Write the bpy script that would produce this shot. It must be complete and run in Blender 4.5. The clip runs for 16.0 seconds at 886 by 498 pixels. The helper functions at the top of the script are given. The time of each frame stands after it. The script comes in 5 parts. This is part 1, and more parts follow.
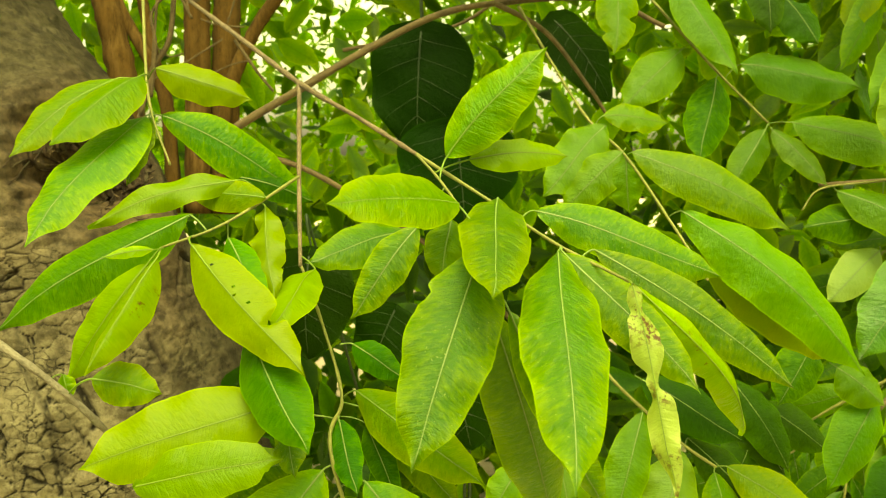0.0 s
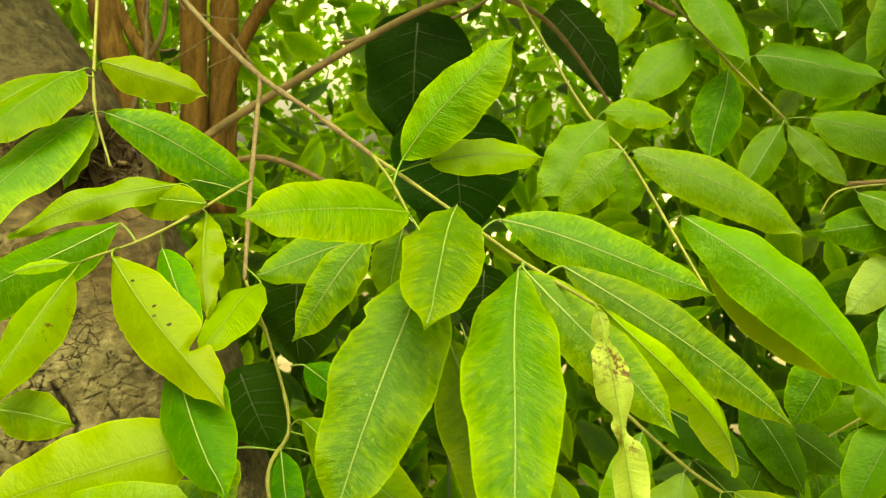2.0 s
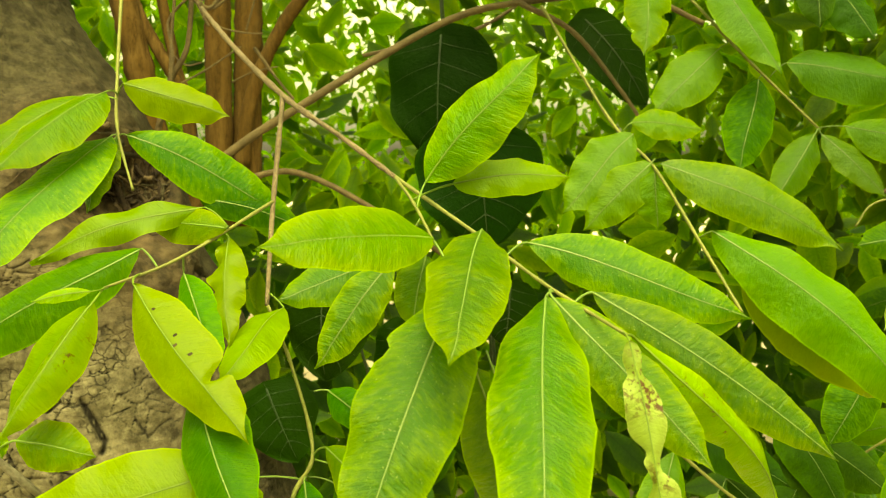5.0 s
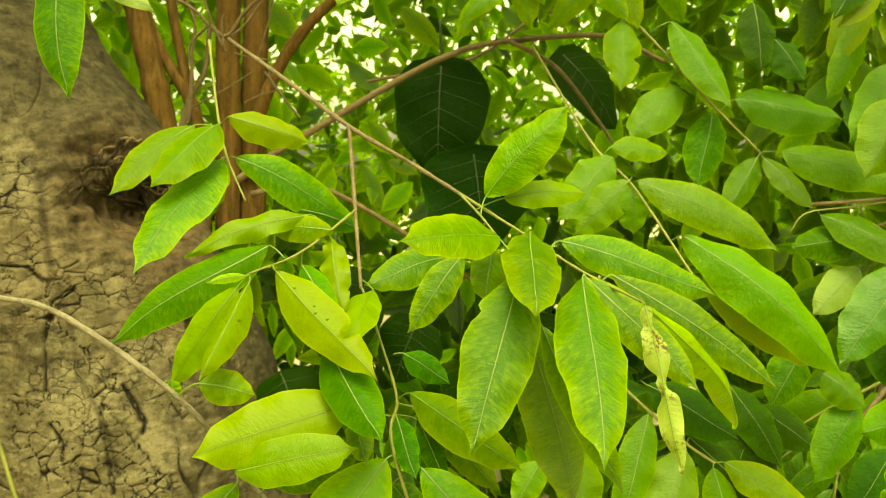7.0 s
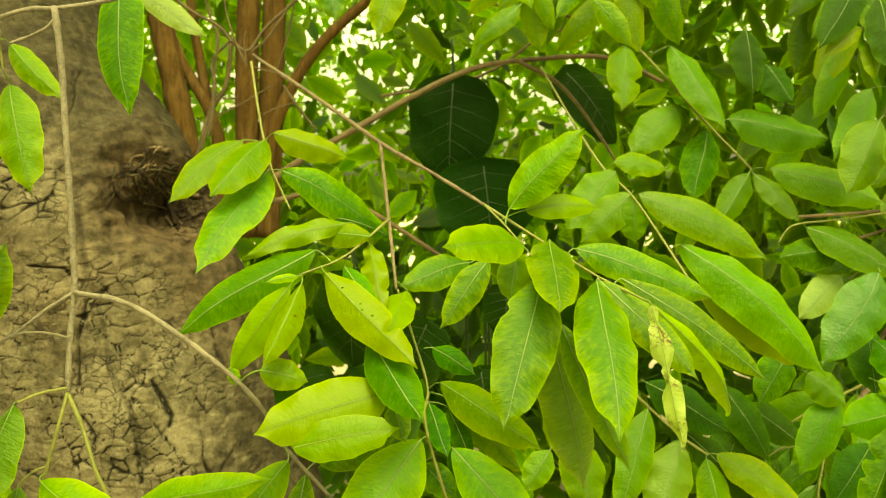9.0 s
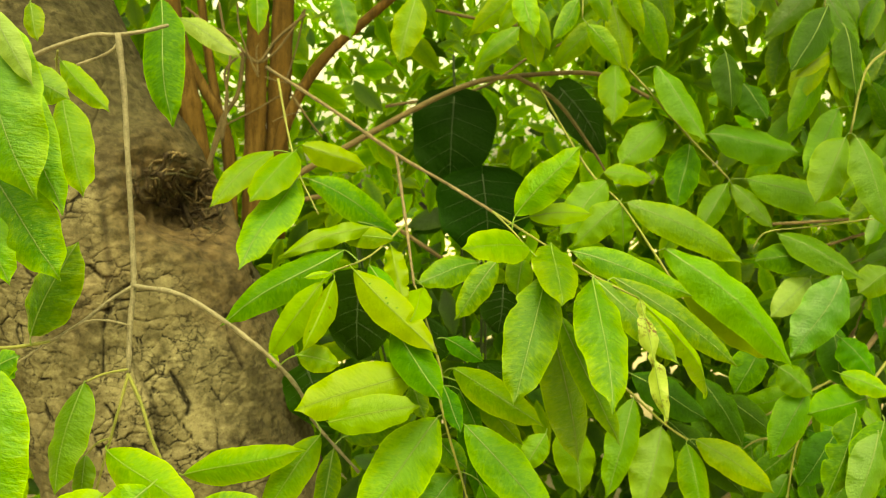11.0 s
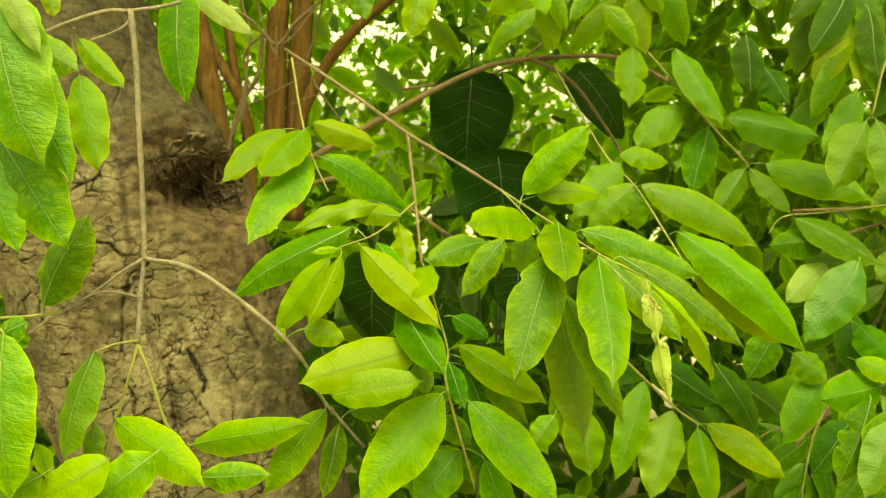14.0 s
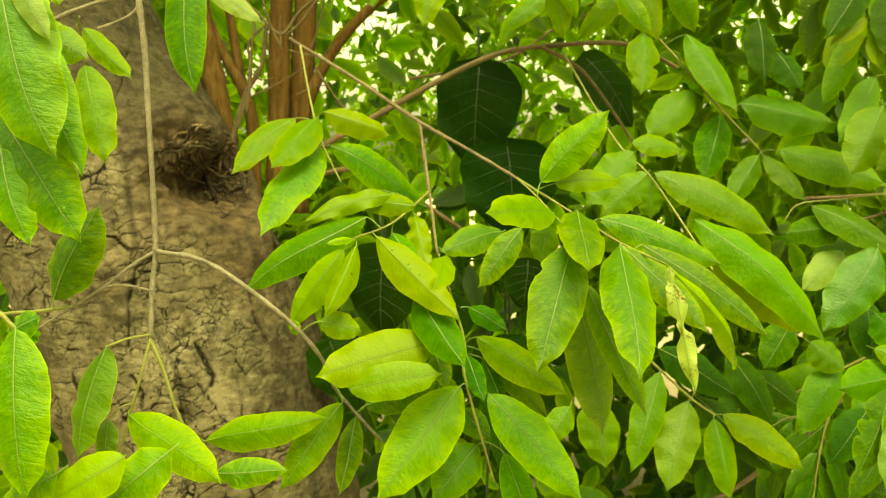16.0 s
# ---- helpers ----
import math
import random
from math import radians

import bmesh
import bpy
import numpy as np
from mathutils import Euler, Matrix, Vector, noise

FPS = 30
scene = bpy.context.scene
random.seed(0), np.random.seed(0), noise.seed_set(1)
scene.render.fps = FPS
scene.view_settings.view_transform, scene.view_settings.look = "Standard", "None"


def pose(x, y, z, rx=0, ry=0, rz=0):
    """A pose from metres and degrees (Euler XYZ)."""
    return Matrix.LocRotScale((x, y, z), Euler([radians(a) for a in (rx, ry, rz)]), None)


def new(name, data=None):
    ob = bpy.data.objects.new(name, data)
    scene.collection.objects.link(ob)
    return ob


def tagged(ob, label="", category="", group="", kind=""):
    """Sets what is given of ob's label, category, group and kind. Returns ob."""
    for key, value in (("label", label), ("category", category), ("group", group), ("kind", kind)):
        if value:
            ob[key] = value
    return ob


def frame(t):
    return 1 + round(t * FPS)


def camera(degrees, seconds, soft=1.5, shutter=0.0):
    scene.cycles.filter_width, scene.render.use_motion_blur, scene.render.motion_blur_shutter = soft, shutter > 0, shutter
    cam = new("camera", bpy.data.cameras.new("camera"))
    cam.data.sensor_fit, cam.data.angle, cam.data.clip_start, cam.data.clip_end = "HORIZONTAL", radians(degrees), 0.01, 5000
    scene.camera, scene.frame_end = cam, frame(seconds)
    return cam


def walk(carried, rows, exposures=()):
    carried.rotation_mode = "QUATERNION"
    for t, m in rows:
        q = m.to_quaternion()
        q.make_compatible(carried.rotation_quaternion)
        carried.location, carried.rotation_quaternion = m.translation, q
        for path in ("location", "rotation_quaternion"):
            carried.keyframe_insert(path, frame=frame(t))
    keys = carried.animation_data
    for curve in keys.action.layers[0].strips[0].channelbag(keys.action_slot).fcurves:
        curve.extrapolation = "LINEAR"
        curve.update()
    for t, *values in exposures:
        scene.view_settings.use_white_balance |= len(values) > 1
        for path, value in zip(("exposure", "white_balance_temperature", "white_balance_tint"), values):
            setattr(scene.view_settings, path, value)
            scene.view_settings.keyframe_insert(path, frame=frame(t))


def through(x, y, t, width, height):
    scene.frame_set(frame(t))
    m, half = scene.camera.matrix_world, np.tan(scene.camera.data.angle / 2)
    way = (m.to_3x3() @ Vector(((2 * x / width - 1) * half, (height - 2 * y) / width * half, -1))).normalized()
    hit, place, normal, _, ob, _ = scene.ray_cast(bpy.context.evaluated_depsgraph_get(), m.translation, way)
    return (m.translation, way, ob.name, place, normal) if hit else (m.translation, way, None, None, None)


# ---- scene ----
from mathutils.bvhtree import BVHTree

cam = camera(58.3, 16.0, soft=1.15)
cam.data.dof.use_dof, cam.data.dof.focus_distance, cam.data.dof.aperture_fstop = True, 0.51, 21.0
METRES, EYE, TILT, LEAN, TURN = 0.68, 1.45, -5.0, 0.0, 0.0
ROWS = [
    (0.0, 0.0, 0.0, 0.0, -0.0, 0.0, -0.0),
    (0.5, 0.0214, 0.0323, 0.012, 0.69, -0.15, -0.06),
    (1.0, 0.043, 0.0649, 0.0053, 1.23, -0.23, -0.03),
    (1.5, 0.0559, 0.0856, 0.0117, 1.62, -0.4, -0.06),
    (2.0, 0.0603, 0.0841, 0.0158, 1.92, -0.36, -0.18),
    (2.5, 0.0847, 0.1047, 0.025, 1.96, -0.24, -0.12),
    (3.0, 0.0961, 0.1313, 0.0237, 2.14, -0.17, -0.05),
    (3.5, 0.0912, 0.1474, 0.0249, 2.74, -0.1, 0.07),
    (4.0, 0.0805, 0.1449, 0.0292, 3.42, -0.05, 0.14),
    (4.5, 0.0779, 0.1408, 0.0262, 3.76, -0.06, 0.25),
    (5.0, 0.0606, 0.0995, 0.031, 3.78, 0.04, 0.29),
    (7.5, -0.0618, -0.2231, 0.013, -0.89, 0.85, 0.05),
    (8.0, -0.072, -0.2801, 0.0118, -1.16, 1.0, -0.1),
    (8.5, -0.0908, -0.27, 0.0125, -0.97, 1.23, -0.3),
    (9.0, -0.0944, -0.2592, 0.0135, -0.73, 1.21, -0.35),
    (11.5, -0.1472, -0.4224, 0.0071, -2.01, 1.41, -0.91),
    (12.0, -0.1493, -0.4294, 0.0049, -1.74, 1.4, -1.09),
    (12.5, -0.1417, -0.4108, -0.0011, -1.3, 1.18, -1.25),
    (13.0, -0.1294, -0.3908, -0.0029, -1.03, 0.93, -1.36),
    (13.5, -0.1204, -0.4113, -0.0024, -0.56, 0.84, -1.46),
    (14.0, -0.1123, -0.398, -0.0078, -0.07, 0.58, -1.55),
    (14.5, -0.1136, -0.3838, -0.0057, 0.13, 0.38, -1.44),
    (15.0, -0.1239, -0.384, -0.0079, 0.07, 0.22, -1.26),
    (15.5, -0.1269, -0.3793, -0.0054, -0.09, 0.12, -1.13),
    (16.0, -0.1366, -0.3756, -0.0111, -0.11, 0.01, -1.06),
]
EXPOSURE, KELVIN, TINT = -0.70, 11200.0, -5.0
walk(cam, [(t, pose(0, 0, EYE, TILT, LEAN, TURN) @ pose(METRES * x, METRES * y, METRES * z, 90 + pitch, roll, yaw)) for t, x, y, z, yaw, pitch, roll in ROWS],
     exposures=[(0.0, EXPOSURE, KELVIN, TINT), (16.0, EXPOSURE, KELVIN, TINT)])

# ---- light: a bright hazy day, soft sun from high behind the camera ----
SUN_ELEVATION, SUN_TURN = 63.0, 168.0
world = bpy.data.worlds.new("sky")
scene.world = world
world.use_nodes = True
wn = world.node_tree.nodes
sky = wn.new("ShaderNodeTexSky")
sky.sky_type, sky.sun_disc = "NISHITA", False
sky.sun_elevation, sky.sun_rotation = radians(SUN_ELEVATION), radians(SUN_TURN)
sky.air_density, sky.dust_density, sky.ozone_density = 1.0, 9.0, 1.0
wn["Background"].inputs["Strength"].default_value = 1.38
haze = wn.new("ShaderNodeHueSaturation")
haze.inputs["Saturation"].default_value = 0.18
world.node_tree.links.new(sky.outputs[0], haze.inputs["Color"])
warm = wn.new("ShaderNodeMix")
warm.data_type, warm.blend_type = "RGBA", "MULTIPLY"
warm.inputs[0].default_value = 1.0
warm.inputs[7].default_value = (1.0, 0.98, 0.78, 1.0)
world.node_tree.links.new(haze.outputs[0], warm.inputs[6])
world.node_tree.links.new(warm.outputs[2], wn["Background"].inputs["Color"])
sun = new("sun", bpy.data.lights.new("sun", "SUN"))
sun.data.energy, sun.data.angle, sun.data.color = 0.5, radians(50), (1.0, 0.94, 0.80)
sun_way = Vector((math.sin(radians(SUN_TURN)) * math.cos(radians(SUN_ELEVATION)), math.cos(radians(SUN_TURN)) * math.cos(radians(SUN_ELEVATION)), math.sin(radians(SUN_ELEVATION))))
sun.rotation_euler = sun_way.to_track_quat("Z", "Y").to_euler()


# ---- materials ----
class Nodes:
    """A short way to write node trees."""

    def __init__(self, name):
        self.mat = bpy.data.materials.new(name)
        self.mat.use_nodes = True
        self.tree = self.mat.node_tree
        self.bsdf = self.tree.nodes["Principled BSDF"]
        self.out = self.tree.nodes["Material Output"]

    def add(self, kind, **inputs):
        node = self.tree.nodes.new("ShaderNode" + kind)
        if "_operation" in inputs:
            node.operation = inputs["_operation"]
        if "_blend_type" in inputs:
            node.blend_type = inputs["_blend_type"]
        if "_clamp" in inputs:
            node.clamp = inputs["_clamp"]
        if "_uv_map" in inputs:
            node.uv_map = inputs["_uv_map"]
        if "_feature" in inputs:
            node.feature = inputs["_feature"]
        if "_attribute_name" in inputs:
            node.attribute_name = inputs["_attribute_name"]
        for key, value in inputs.items():
            if key[0] != "_":
                self.put(node.inputs[int(key[1:]) if key[0] == "i" and key[1:].isdigit() else key], value)
        return node

    def put(self, socket, value):
        if isinstance(value, bpy.types.NodeSocket):
            self.tree.links.new(value, socket)
        else:
            socket.default_value = (*value, 1.0) if isinstance(value, tuple) and len(value) == 3 and socket.type == "RGBA" else value

    def math(self, op, a, b=0.0):
        return self.add("Math", _operation=op, i0=a, i1=b).outputs[0]

    def mix(self, fac, a, b, blend="MIX"):
        return self.add("MixRGB", _blend_type=blend, Fac=fac, Color1=a, Color2=b).outputs[0]

    def ramp(self, fac, lo, hi):
        return self.add("MapRange", _clamp=True, i0=fac, i1=lo, i2=hi).outputs[0]

    def noise(self, vector, scale, detail=3.0, rough=0.55):
        return self.add("TexNoise", Vector=vector, Scale=scale, Detail=detail, Roughness=rough).outputs["Fac"]


def leaf_material(name, centre, margin, rough=0.42, spots=0.0, island=False, through=0.42, edge=1.0, mottle=0.5, hue=0.5, gloss=0.15, dust=0.0, relief=0.85):
    """A leaf blade: green along the midrib, yellow-green towards the margin, mottled between its side veins."""
    n = Nodes(name)
    centre, margin = ((0.78 * c[0], 0.77 * c[1], 0.4 * c[2]) for c in (centre, margin))
    real = n.add("SeparateXYZ", Vector=n.add("UVMap", _uv_map="real").outputs[0]).outputs
    unit = n.add("SeparateXYZ", Vector=n.add("UVMap", _uv_map="unit").outputs[0]).outputs
    if island:
        chance = n.add("NewGeometry").outputs["Random Per Island"]
    else:
        chance = n.add("ObjectInfo").outputs["Random"]
    shift = n.math("MULTIPLY", chance, 7.3)
    side = n.math("ABSOLUTE", real[1])
    across = n.math("ABSOLUTE", unit[1])
    flat = n.add("CombineXYZ", X=real[0], Y=real[1], Z=shift).outputs[0]
    broad = n.noise(flat, 42.0, 3.0)
    wander = n.noise(flat, 160.0, 2.0)
    along = n.math("ADD", n.math("SUBTRACT", real[0], n.math("MULTIPLY", side, 0.40)), n.math("MULTIPLY", wander, 0.0022))
    vein = n.add("CombineXYZ", X=along, Y=n.math("MULTIPLY", real[1], 0.42), Z=shift).outputs[0]
    streak = n.noise(vein, 460.0, 4.0, 0.6)
    blotch = n.noise(n.add("Mapping", Vector=vein, Scale=(1.0, 2.0, 1.0)).outputs[0], 190.0, 3.0)
    fine = n.noise(flat, 1500.0, 3.0, 0.7)
    pale = n.math("MULTIPLY", n.math("POWER", across, 2.1), 0.78 * edge)
    for field, share in ((streak, 2.5), (blotch, 2.3), (broad, 1.3)):
        pale = n.math("ADD", pale, n.math("MULTIPLY", n.math("SUBTRACT", field, 0.5), share * mottle))
    pale = n.math("ADD", pale, n.math("MULTIPLY", n.math("POWER", unit[0], 4.0), 0.45 * edge))
    colour = n.mix(n.ramp(pale, 0.02, 0.95), centre, margin)
    furrow_line = n.math("ABSOLUTE", n.math("SUBTRACT", n.math("FRACT", n.math("DIVIDE", along, 0.0042)), 0.5))
    line = n.math("SUBTRACT", 1.0, n.ramp(furrow_line, 0.02, 0.13))
    colour = n.mix(n.math("MULTIPLY", line, 0.13), colour, tuple(0.5 * (p + q) for p, q in zip(centre, margin)))
    colour = n.mix(n.math("MULTIPLY", n.ramp(fine, 0.45, 0.7), 0.2), colour, tuple(c * 0.6 for c in centre))
    # pale margin line, painted brighter than the margin for backlit edges
    rim = n.ramp(n.math("ADD", across, n.math("MULTIPLY", n.math("SUBTRACT", broad, 0.5), 0.06)), 0.945, 0.98)
    colour = n.mix(n.math("MULTIPLY", rim, 0.9), colour, tuple(min(1, c * 1.25) for c in margin))
    # dark band beside the midrib, deepened to paint the shade of the fold
    keel = n.math("SUBTRACT", 1.0, n.ramp(n.math("ADD", side, n.math("MULTIPLY", wander, 0.0006)), 0.0006, 0.0030))
    colour = n.mix(n.math("MULTIPLY", keel, 0.50), colour, tuple(c * 0.62 for c in centre))
    if dust:
        grit = n.ramp(n.noise(flat, 900.0, 1.0), 0.70, 0.76)
        colour = n.mix(n.math("MULTIPLY", grit, dust), colour, (0.30, 0.36, 0.16))
    if spots:
        blot = n.math("MULTIPLY", n.ramp(n.noise(flat, 230.0, 4.0, 0.75), 0.62 - 0.1 * spots, 0.68 - 0.1 * spots), n.ramp(n.noise(flat, 38.0, 1.0), 0.42, 0.56))
        colour = n.mix(blot, colour, (0.060, 0.032, 0.008))
    low, span = (0.45, 0.85) if island else (0.82, 0.34)
    colour = n.add("HueSaturation", Hue=n.math("ADD", hue - 0.012, n.math("MULTIPLY", chance, 0.024)), Saturation=1.0, Value=n.math("ADD", low, n.math("MULTIPLY", n.math("FRACT", shift), span)), Color=colour).outputs[0]
    height = n.math("ADD", n.math("MULTIPLY", streak, 0.55), n.math("MULTIPLY", broad, 1.8))
    height = n.math("ADD", n.math("SUBTRACT", height, n.math("MULTIPLY", line, 0.08)), n.math("ADD", n.math("MULTIPLY", blotch, 0.9), n.math("MULTIPLY", fine, 0.25)))
    bump = n.add("Bump", Strength=relief, Distance=0.0016, Height=height).outputs[0]
    n.put(n.bsdf.inputs["Base Color"], colour)
    n.put(n.bsdf.inputs["Roughness"], n.math("ADD", rough - 0.06, n.math("MULTIPLY", broad, 0.14)))
    n.put(n.bsdf.inputs["Specular IOR Level"], gloss)
    n.put(n.bsdf.inputs["Normal"], bump)
    lit = n.add("BsdfTranslucent", Color=n.mix(1.0, colour, (1.6, 1.8, 0.5), "MULTIPLY"), Normal=bump).outputs[0]
    both = n.add("MixShader", Fac=through, i1=n.bsdf.outputs[0], i2=lit).outputs[0]
    n.put(n.out.inputs["Surface"], both)
    return n.mat


def bark_material(name, dark, mid, light, scale=1.0, rough=0.85, plates=0.0, bump=0.6, stretch=1.0):
    """Bark. With plates: pale corky plates between dark cracks, smooth bark elsewhere with shade in its darker tone,
    torn fibres in a hollow painted dark.
    """
    n = Nodes(name)
    place = n.add("TexCoord").outputs["Object"]
    tall = n.add("Mapping", Vector=place, Scale=(1.0, 1.0, 0.35)).outputs[0]
    big = n.noise(place, 9.0 * scale, 5.0, 0.65)
    mott = n.noise(n.add("Mapping", Vector=place, Scale=(1.0, 1.0, stretch)).outputs[0], 42.0 * scale, 6.0, 0.72)
    grain = n.noise(tall, 140.0 * scale, 4.0, 0.7)
    colour = n.mix(n.ramp(n.math("ADD", n.math("MULTIPLY", mott, 0.6), n.math("MULTIPLY", grain, 0.4)), 0.41, 0.58), dark, mid)
    colour = n.mix(n.math("MULTIPLY", n.ramp(big, 0.42, 0.62), n.ramp(mott, 0.46, 0.58)), colour, light)
    height = n.math("ADD", n.math("MULTIPLY", mott, 0.5), n.math("MULTIPLY", grain, 0.5))
    if plates:
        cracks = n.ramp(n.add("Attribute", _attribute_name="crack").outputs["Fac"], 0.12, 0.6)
        hole = n.add("Attribute", _attribute_name="hollow").outputs["Fac"]
        plate = n.add("Attribute", _attribute_name="plated").outputs["Fac"]
        band = n.noise(n.add("Mapping", Vector=place, Scale=(1.0, 1.0, 2.6), Rotation=(0.0, 0.35, 0.0)).outputs[0], 34.0, 6.0, 0.72)
        speck = n.noise(place, 300.0, 3.0, 0.7)
        cork = n.mix(n.ramp(n.math("ADD", n.math("MULTIPLY", big, 0.55), n.math("MULTIPLY", mott, 0.45)), 0.40, 0.56), mid, light)
        cork = n.mix(n.math("MULTIPLY", n.ramp(band, 0.52, 0.66), 0.5), cork, dark)
        # smooth bark, its tone lowered to carry shade as well
        smooth = n.mix(n.ramp(n.math("ADD", n.math("MULTIPLY", band, 0.35), n.math("MULTIPLY", mott, 0.65)), 0.43, 0.58), tuple(0.9 * c for c in dark), tuple(0.95 * c for c in mid))
        smooth = n.mix(n.math("MULTIPLY", n.ramp(n.noise(n.add("Mapping", Vector=place, Scale=(1.0, 1.0, 2.2)).outputs[0], 15.0, 5.0, 0.7), 0.56, 0.66), 0.4), smooth, light)
        fleck = n.ramp(n.noise(n.add("Mapping", Vector=place, Scale=(1.0, 1.0, 0.7)).outputs[0], 75.0, 3.0, 0.6), 0.57, 0.63)
        smooth = n.mix(n.math("MULTIPLY", fleck, 0.7), smooth, tuple(0.5 * c for c in dark))
        colour = n.mix(n.ramp(n.math("ADD", plate, n.math("MULTIPLY", n.math("SUBTRACT", mott, 0.5), 1.2)), 0.2, 0.7), smooth, cork)
        colour = n.mix(n.math("MULTIPLY", n.ramp(speck, 0.52, 0.66), 0.45), colour, dark)
        bent = n.add("VectorMath", _operation="MULTIPLY_ADD", i0=n.add("TexNoise", Vector=place, Scale=22.0, Detail=4.0, Roughness=0.65).outputs["Color"], i1=(0.03, 0.03, 0.03), i2=place).outputs[0]
        edge = n.add("TexVoronoi", _feature="DISTANCE_TO_EDGE", Vector=n.add("Mapping", Vector=bent, Scale=(1.0, 1.0, 1.5)).outputs[0], Scale=52.0).outputs["Distance"]
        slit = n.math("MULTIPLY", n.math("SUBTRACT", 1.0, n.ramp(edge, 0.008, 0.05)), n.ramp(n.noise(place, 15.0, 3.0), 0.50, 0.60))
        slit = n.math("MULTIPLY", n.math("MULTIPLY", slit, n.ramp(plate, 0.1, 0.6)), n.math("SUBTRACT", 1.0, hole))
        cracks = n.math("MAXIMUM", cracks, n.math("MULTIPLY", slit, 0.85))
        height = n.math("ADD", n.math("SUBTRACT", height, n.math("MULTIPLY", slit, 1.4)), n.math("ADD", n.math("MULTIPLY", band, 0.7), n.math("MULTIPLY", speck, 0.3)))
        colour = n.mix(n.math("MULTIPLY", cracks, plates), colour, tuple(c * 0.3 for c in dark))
        # recess shade painted near black, with brown debris and a darker bark collar
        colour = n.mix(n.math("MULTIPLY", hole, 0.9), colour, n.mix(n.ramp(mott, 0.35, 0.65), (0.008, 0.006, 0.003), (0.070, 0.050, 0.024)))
    n.put(n.bsdf.inputs["Base Color"], colour)
    n.put(n.bsdf.inputs["Roughness"], rough)
    n.put(n.bsdf.inputs["Specular IOR Level"], 0.12)
    n.put(n.bsdf.inputs["Normal"], n.add("Bump", Strength=bump, Distance=0.004 / scale, Height=height).outputs[0])
    return n.mat


def plain_material(name, a, b, scale, rough=0.6, bump=0.3, distance=0.001):
    n = Nodes(name)
    place = n.add("TexCoord").outputs["Object"]
    grain = n.noise(place, scale, 5.0, 0.65)
    broad = n.noise(place, scale / 7.0, 3.0)
    n.put(n.bsdf.inputs["Base Color"], n.mix(n.ramp(n.math("ADD", n.math("MULTIPLY", grain, 0.5), n.math("MULTIPLY", broad, 0.5)), 0.35, 0.65), a, b))
    n.put(n.bsdf.inputs["Roughness"], rough)
    n.put(n.bsdf.inputs["Specular IOR Level"], 0.3)
    n.put(n.bsdf.inputs["Normal"], n.add("Bump", Strength=bump, Distance=distance, Height=grain).outputs[0])
    return n.mat


LEAF = {
    "fresh": leaf_material("fresh_leaf", (0.059, 0.162, 0.003), (0.128, 0.224, 0.001), mottle=0.46),
    "mid": leaf_material("green_leaf", (0.030, 0.117, 0.005), (0.104, 0.208, 0.002), mottle=0.66, gloss=0.18, rough=0.38, dust=0.3),
    # lighter green: light that the low leaves lack is put into the colour
    "green": leaf_material("brightened_green_leaf", (0.044, 0.152, 0.005), (0.116, 0.240, 0.003), mottle=0.5, gloss=0.22, rough=0.38),
    # sky sheen painted in as a paler, greyer base colour
    "sheen": leaf_material("painted_sheen_leaf", (0.070, 0.175, 0.020), (0.105, 0.215, 0.015), mottle=0.25, gloss=0.3, rough=0.4),
    "dark": leaf_material("deep_green_leaf", (0.018, 0.085, 0.006), (0.060, 0.165, 0.003), mottle=0.6, edge=0.6, gloss=0.08, rough=0.48),
    "yellow": leaf_material("yellowing_leaf", (0.096, 0.190, 0.004), (0.138, 0.232, 0.003), mottle=0.34, edge=0.8, relief=0.5),
    "pale": leaf_material("pale_leaf", (0.112, 0.232, 0.008), (0.170, 0.280, 0.010), spots=0.3, rough=0.36),
    "sick": leaf_material("withering_leaf", (0.195, 0.325, 0.110), (0.240, 0.365, 0.160), spots=1.15, rough=0.4, mottle=0.3, relief=0.5),
    "gloss": leaf_material("glossy_leaf", (0.030, 0.130, 0.007), (0.066, 0.190, 0.005), rough=0.27, mottle=0.3, gloss=0.3),
    # darker blade: the shade on these backlit leaves is put into the colour
    "shade": leaf_material("shade_coloured_leaf", (0.012, 0.050, 0.004), (0.025, 0.085, 0.004), mottle=0.4, rough=0.5, gloss=0.06, through=0.25),
    "plain": leaf_material("satin_leaf", (0.044, 0.145, 0.006), (0.090, 0.205, 0.004), mottle=0.32, gloss=0.18, rough=0.4, edge=0.8),
    "deep": leaf_material("saturated_leaf", (0.024, 0.125, 0.003), (0.070, 0.200, 0.002), mottle=0.5, edge=0.6, gloss=0.1),
    "grey": leaf_material("leaf_underside", (0.10, 0.18, 0.050), (0.14, 0.22, 0.055), rough=0.55, mottle=0.25, gloss=0.35),
}
LEAF_MASS = leaf_material("foliage", (0.075, 0.215, 0.005), (0.215, 0.375, 0.005), island=True, mottle=0.4, through=0.5)
# dark copy of the foliage, with the shade of the interior in its colour
LEAF_SHADE = leaf_material("shade_coloured_foliage", (0.018, 0.074, 0.005), (0.050, 0.140, 0.005), island=True, mottle=0.4, rough=0.45)
# own dark green, pushed near black to hold the deep shade around them
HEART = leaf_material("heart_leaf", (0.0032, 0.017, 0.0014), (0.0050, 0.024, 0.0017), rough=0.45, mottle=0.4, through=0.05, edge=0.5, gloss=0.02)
RIB = plain_material("leaf_midrib", (0.054, 0.108, 0.016), (0.078, 0.134, 0.022), 300.0, 0.6)
RIB_FRESH = plain_material("fresh_leaf_midrib", (0.050, 0.110, 0.007), (0.070, 0.136, 0.010), 300.0, 0.6)
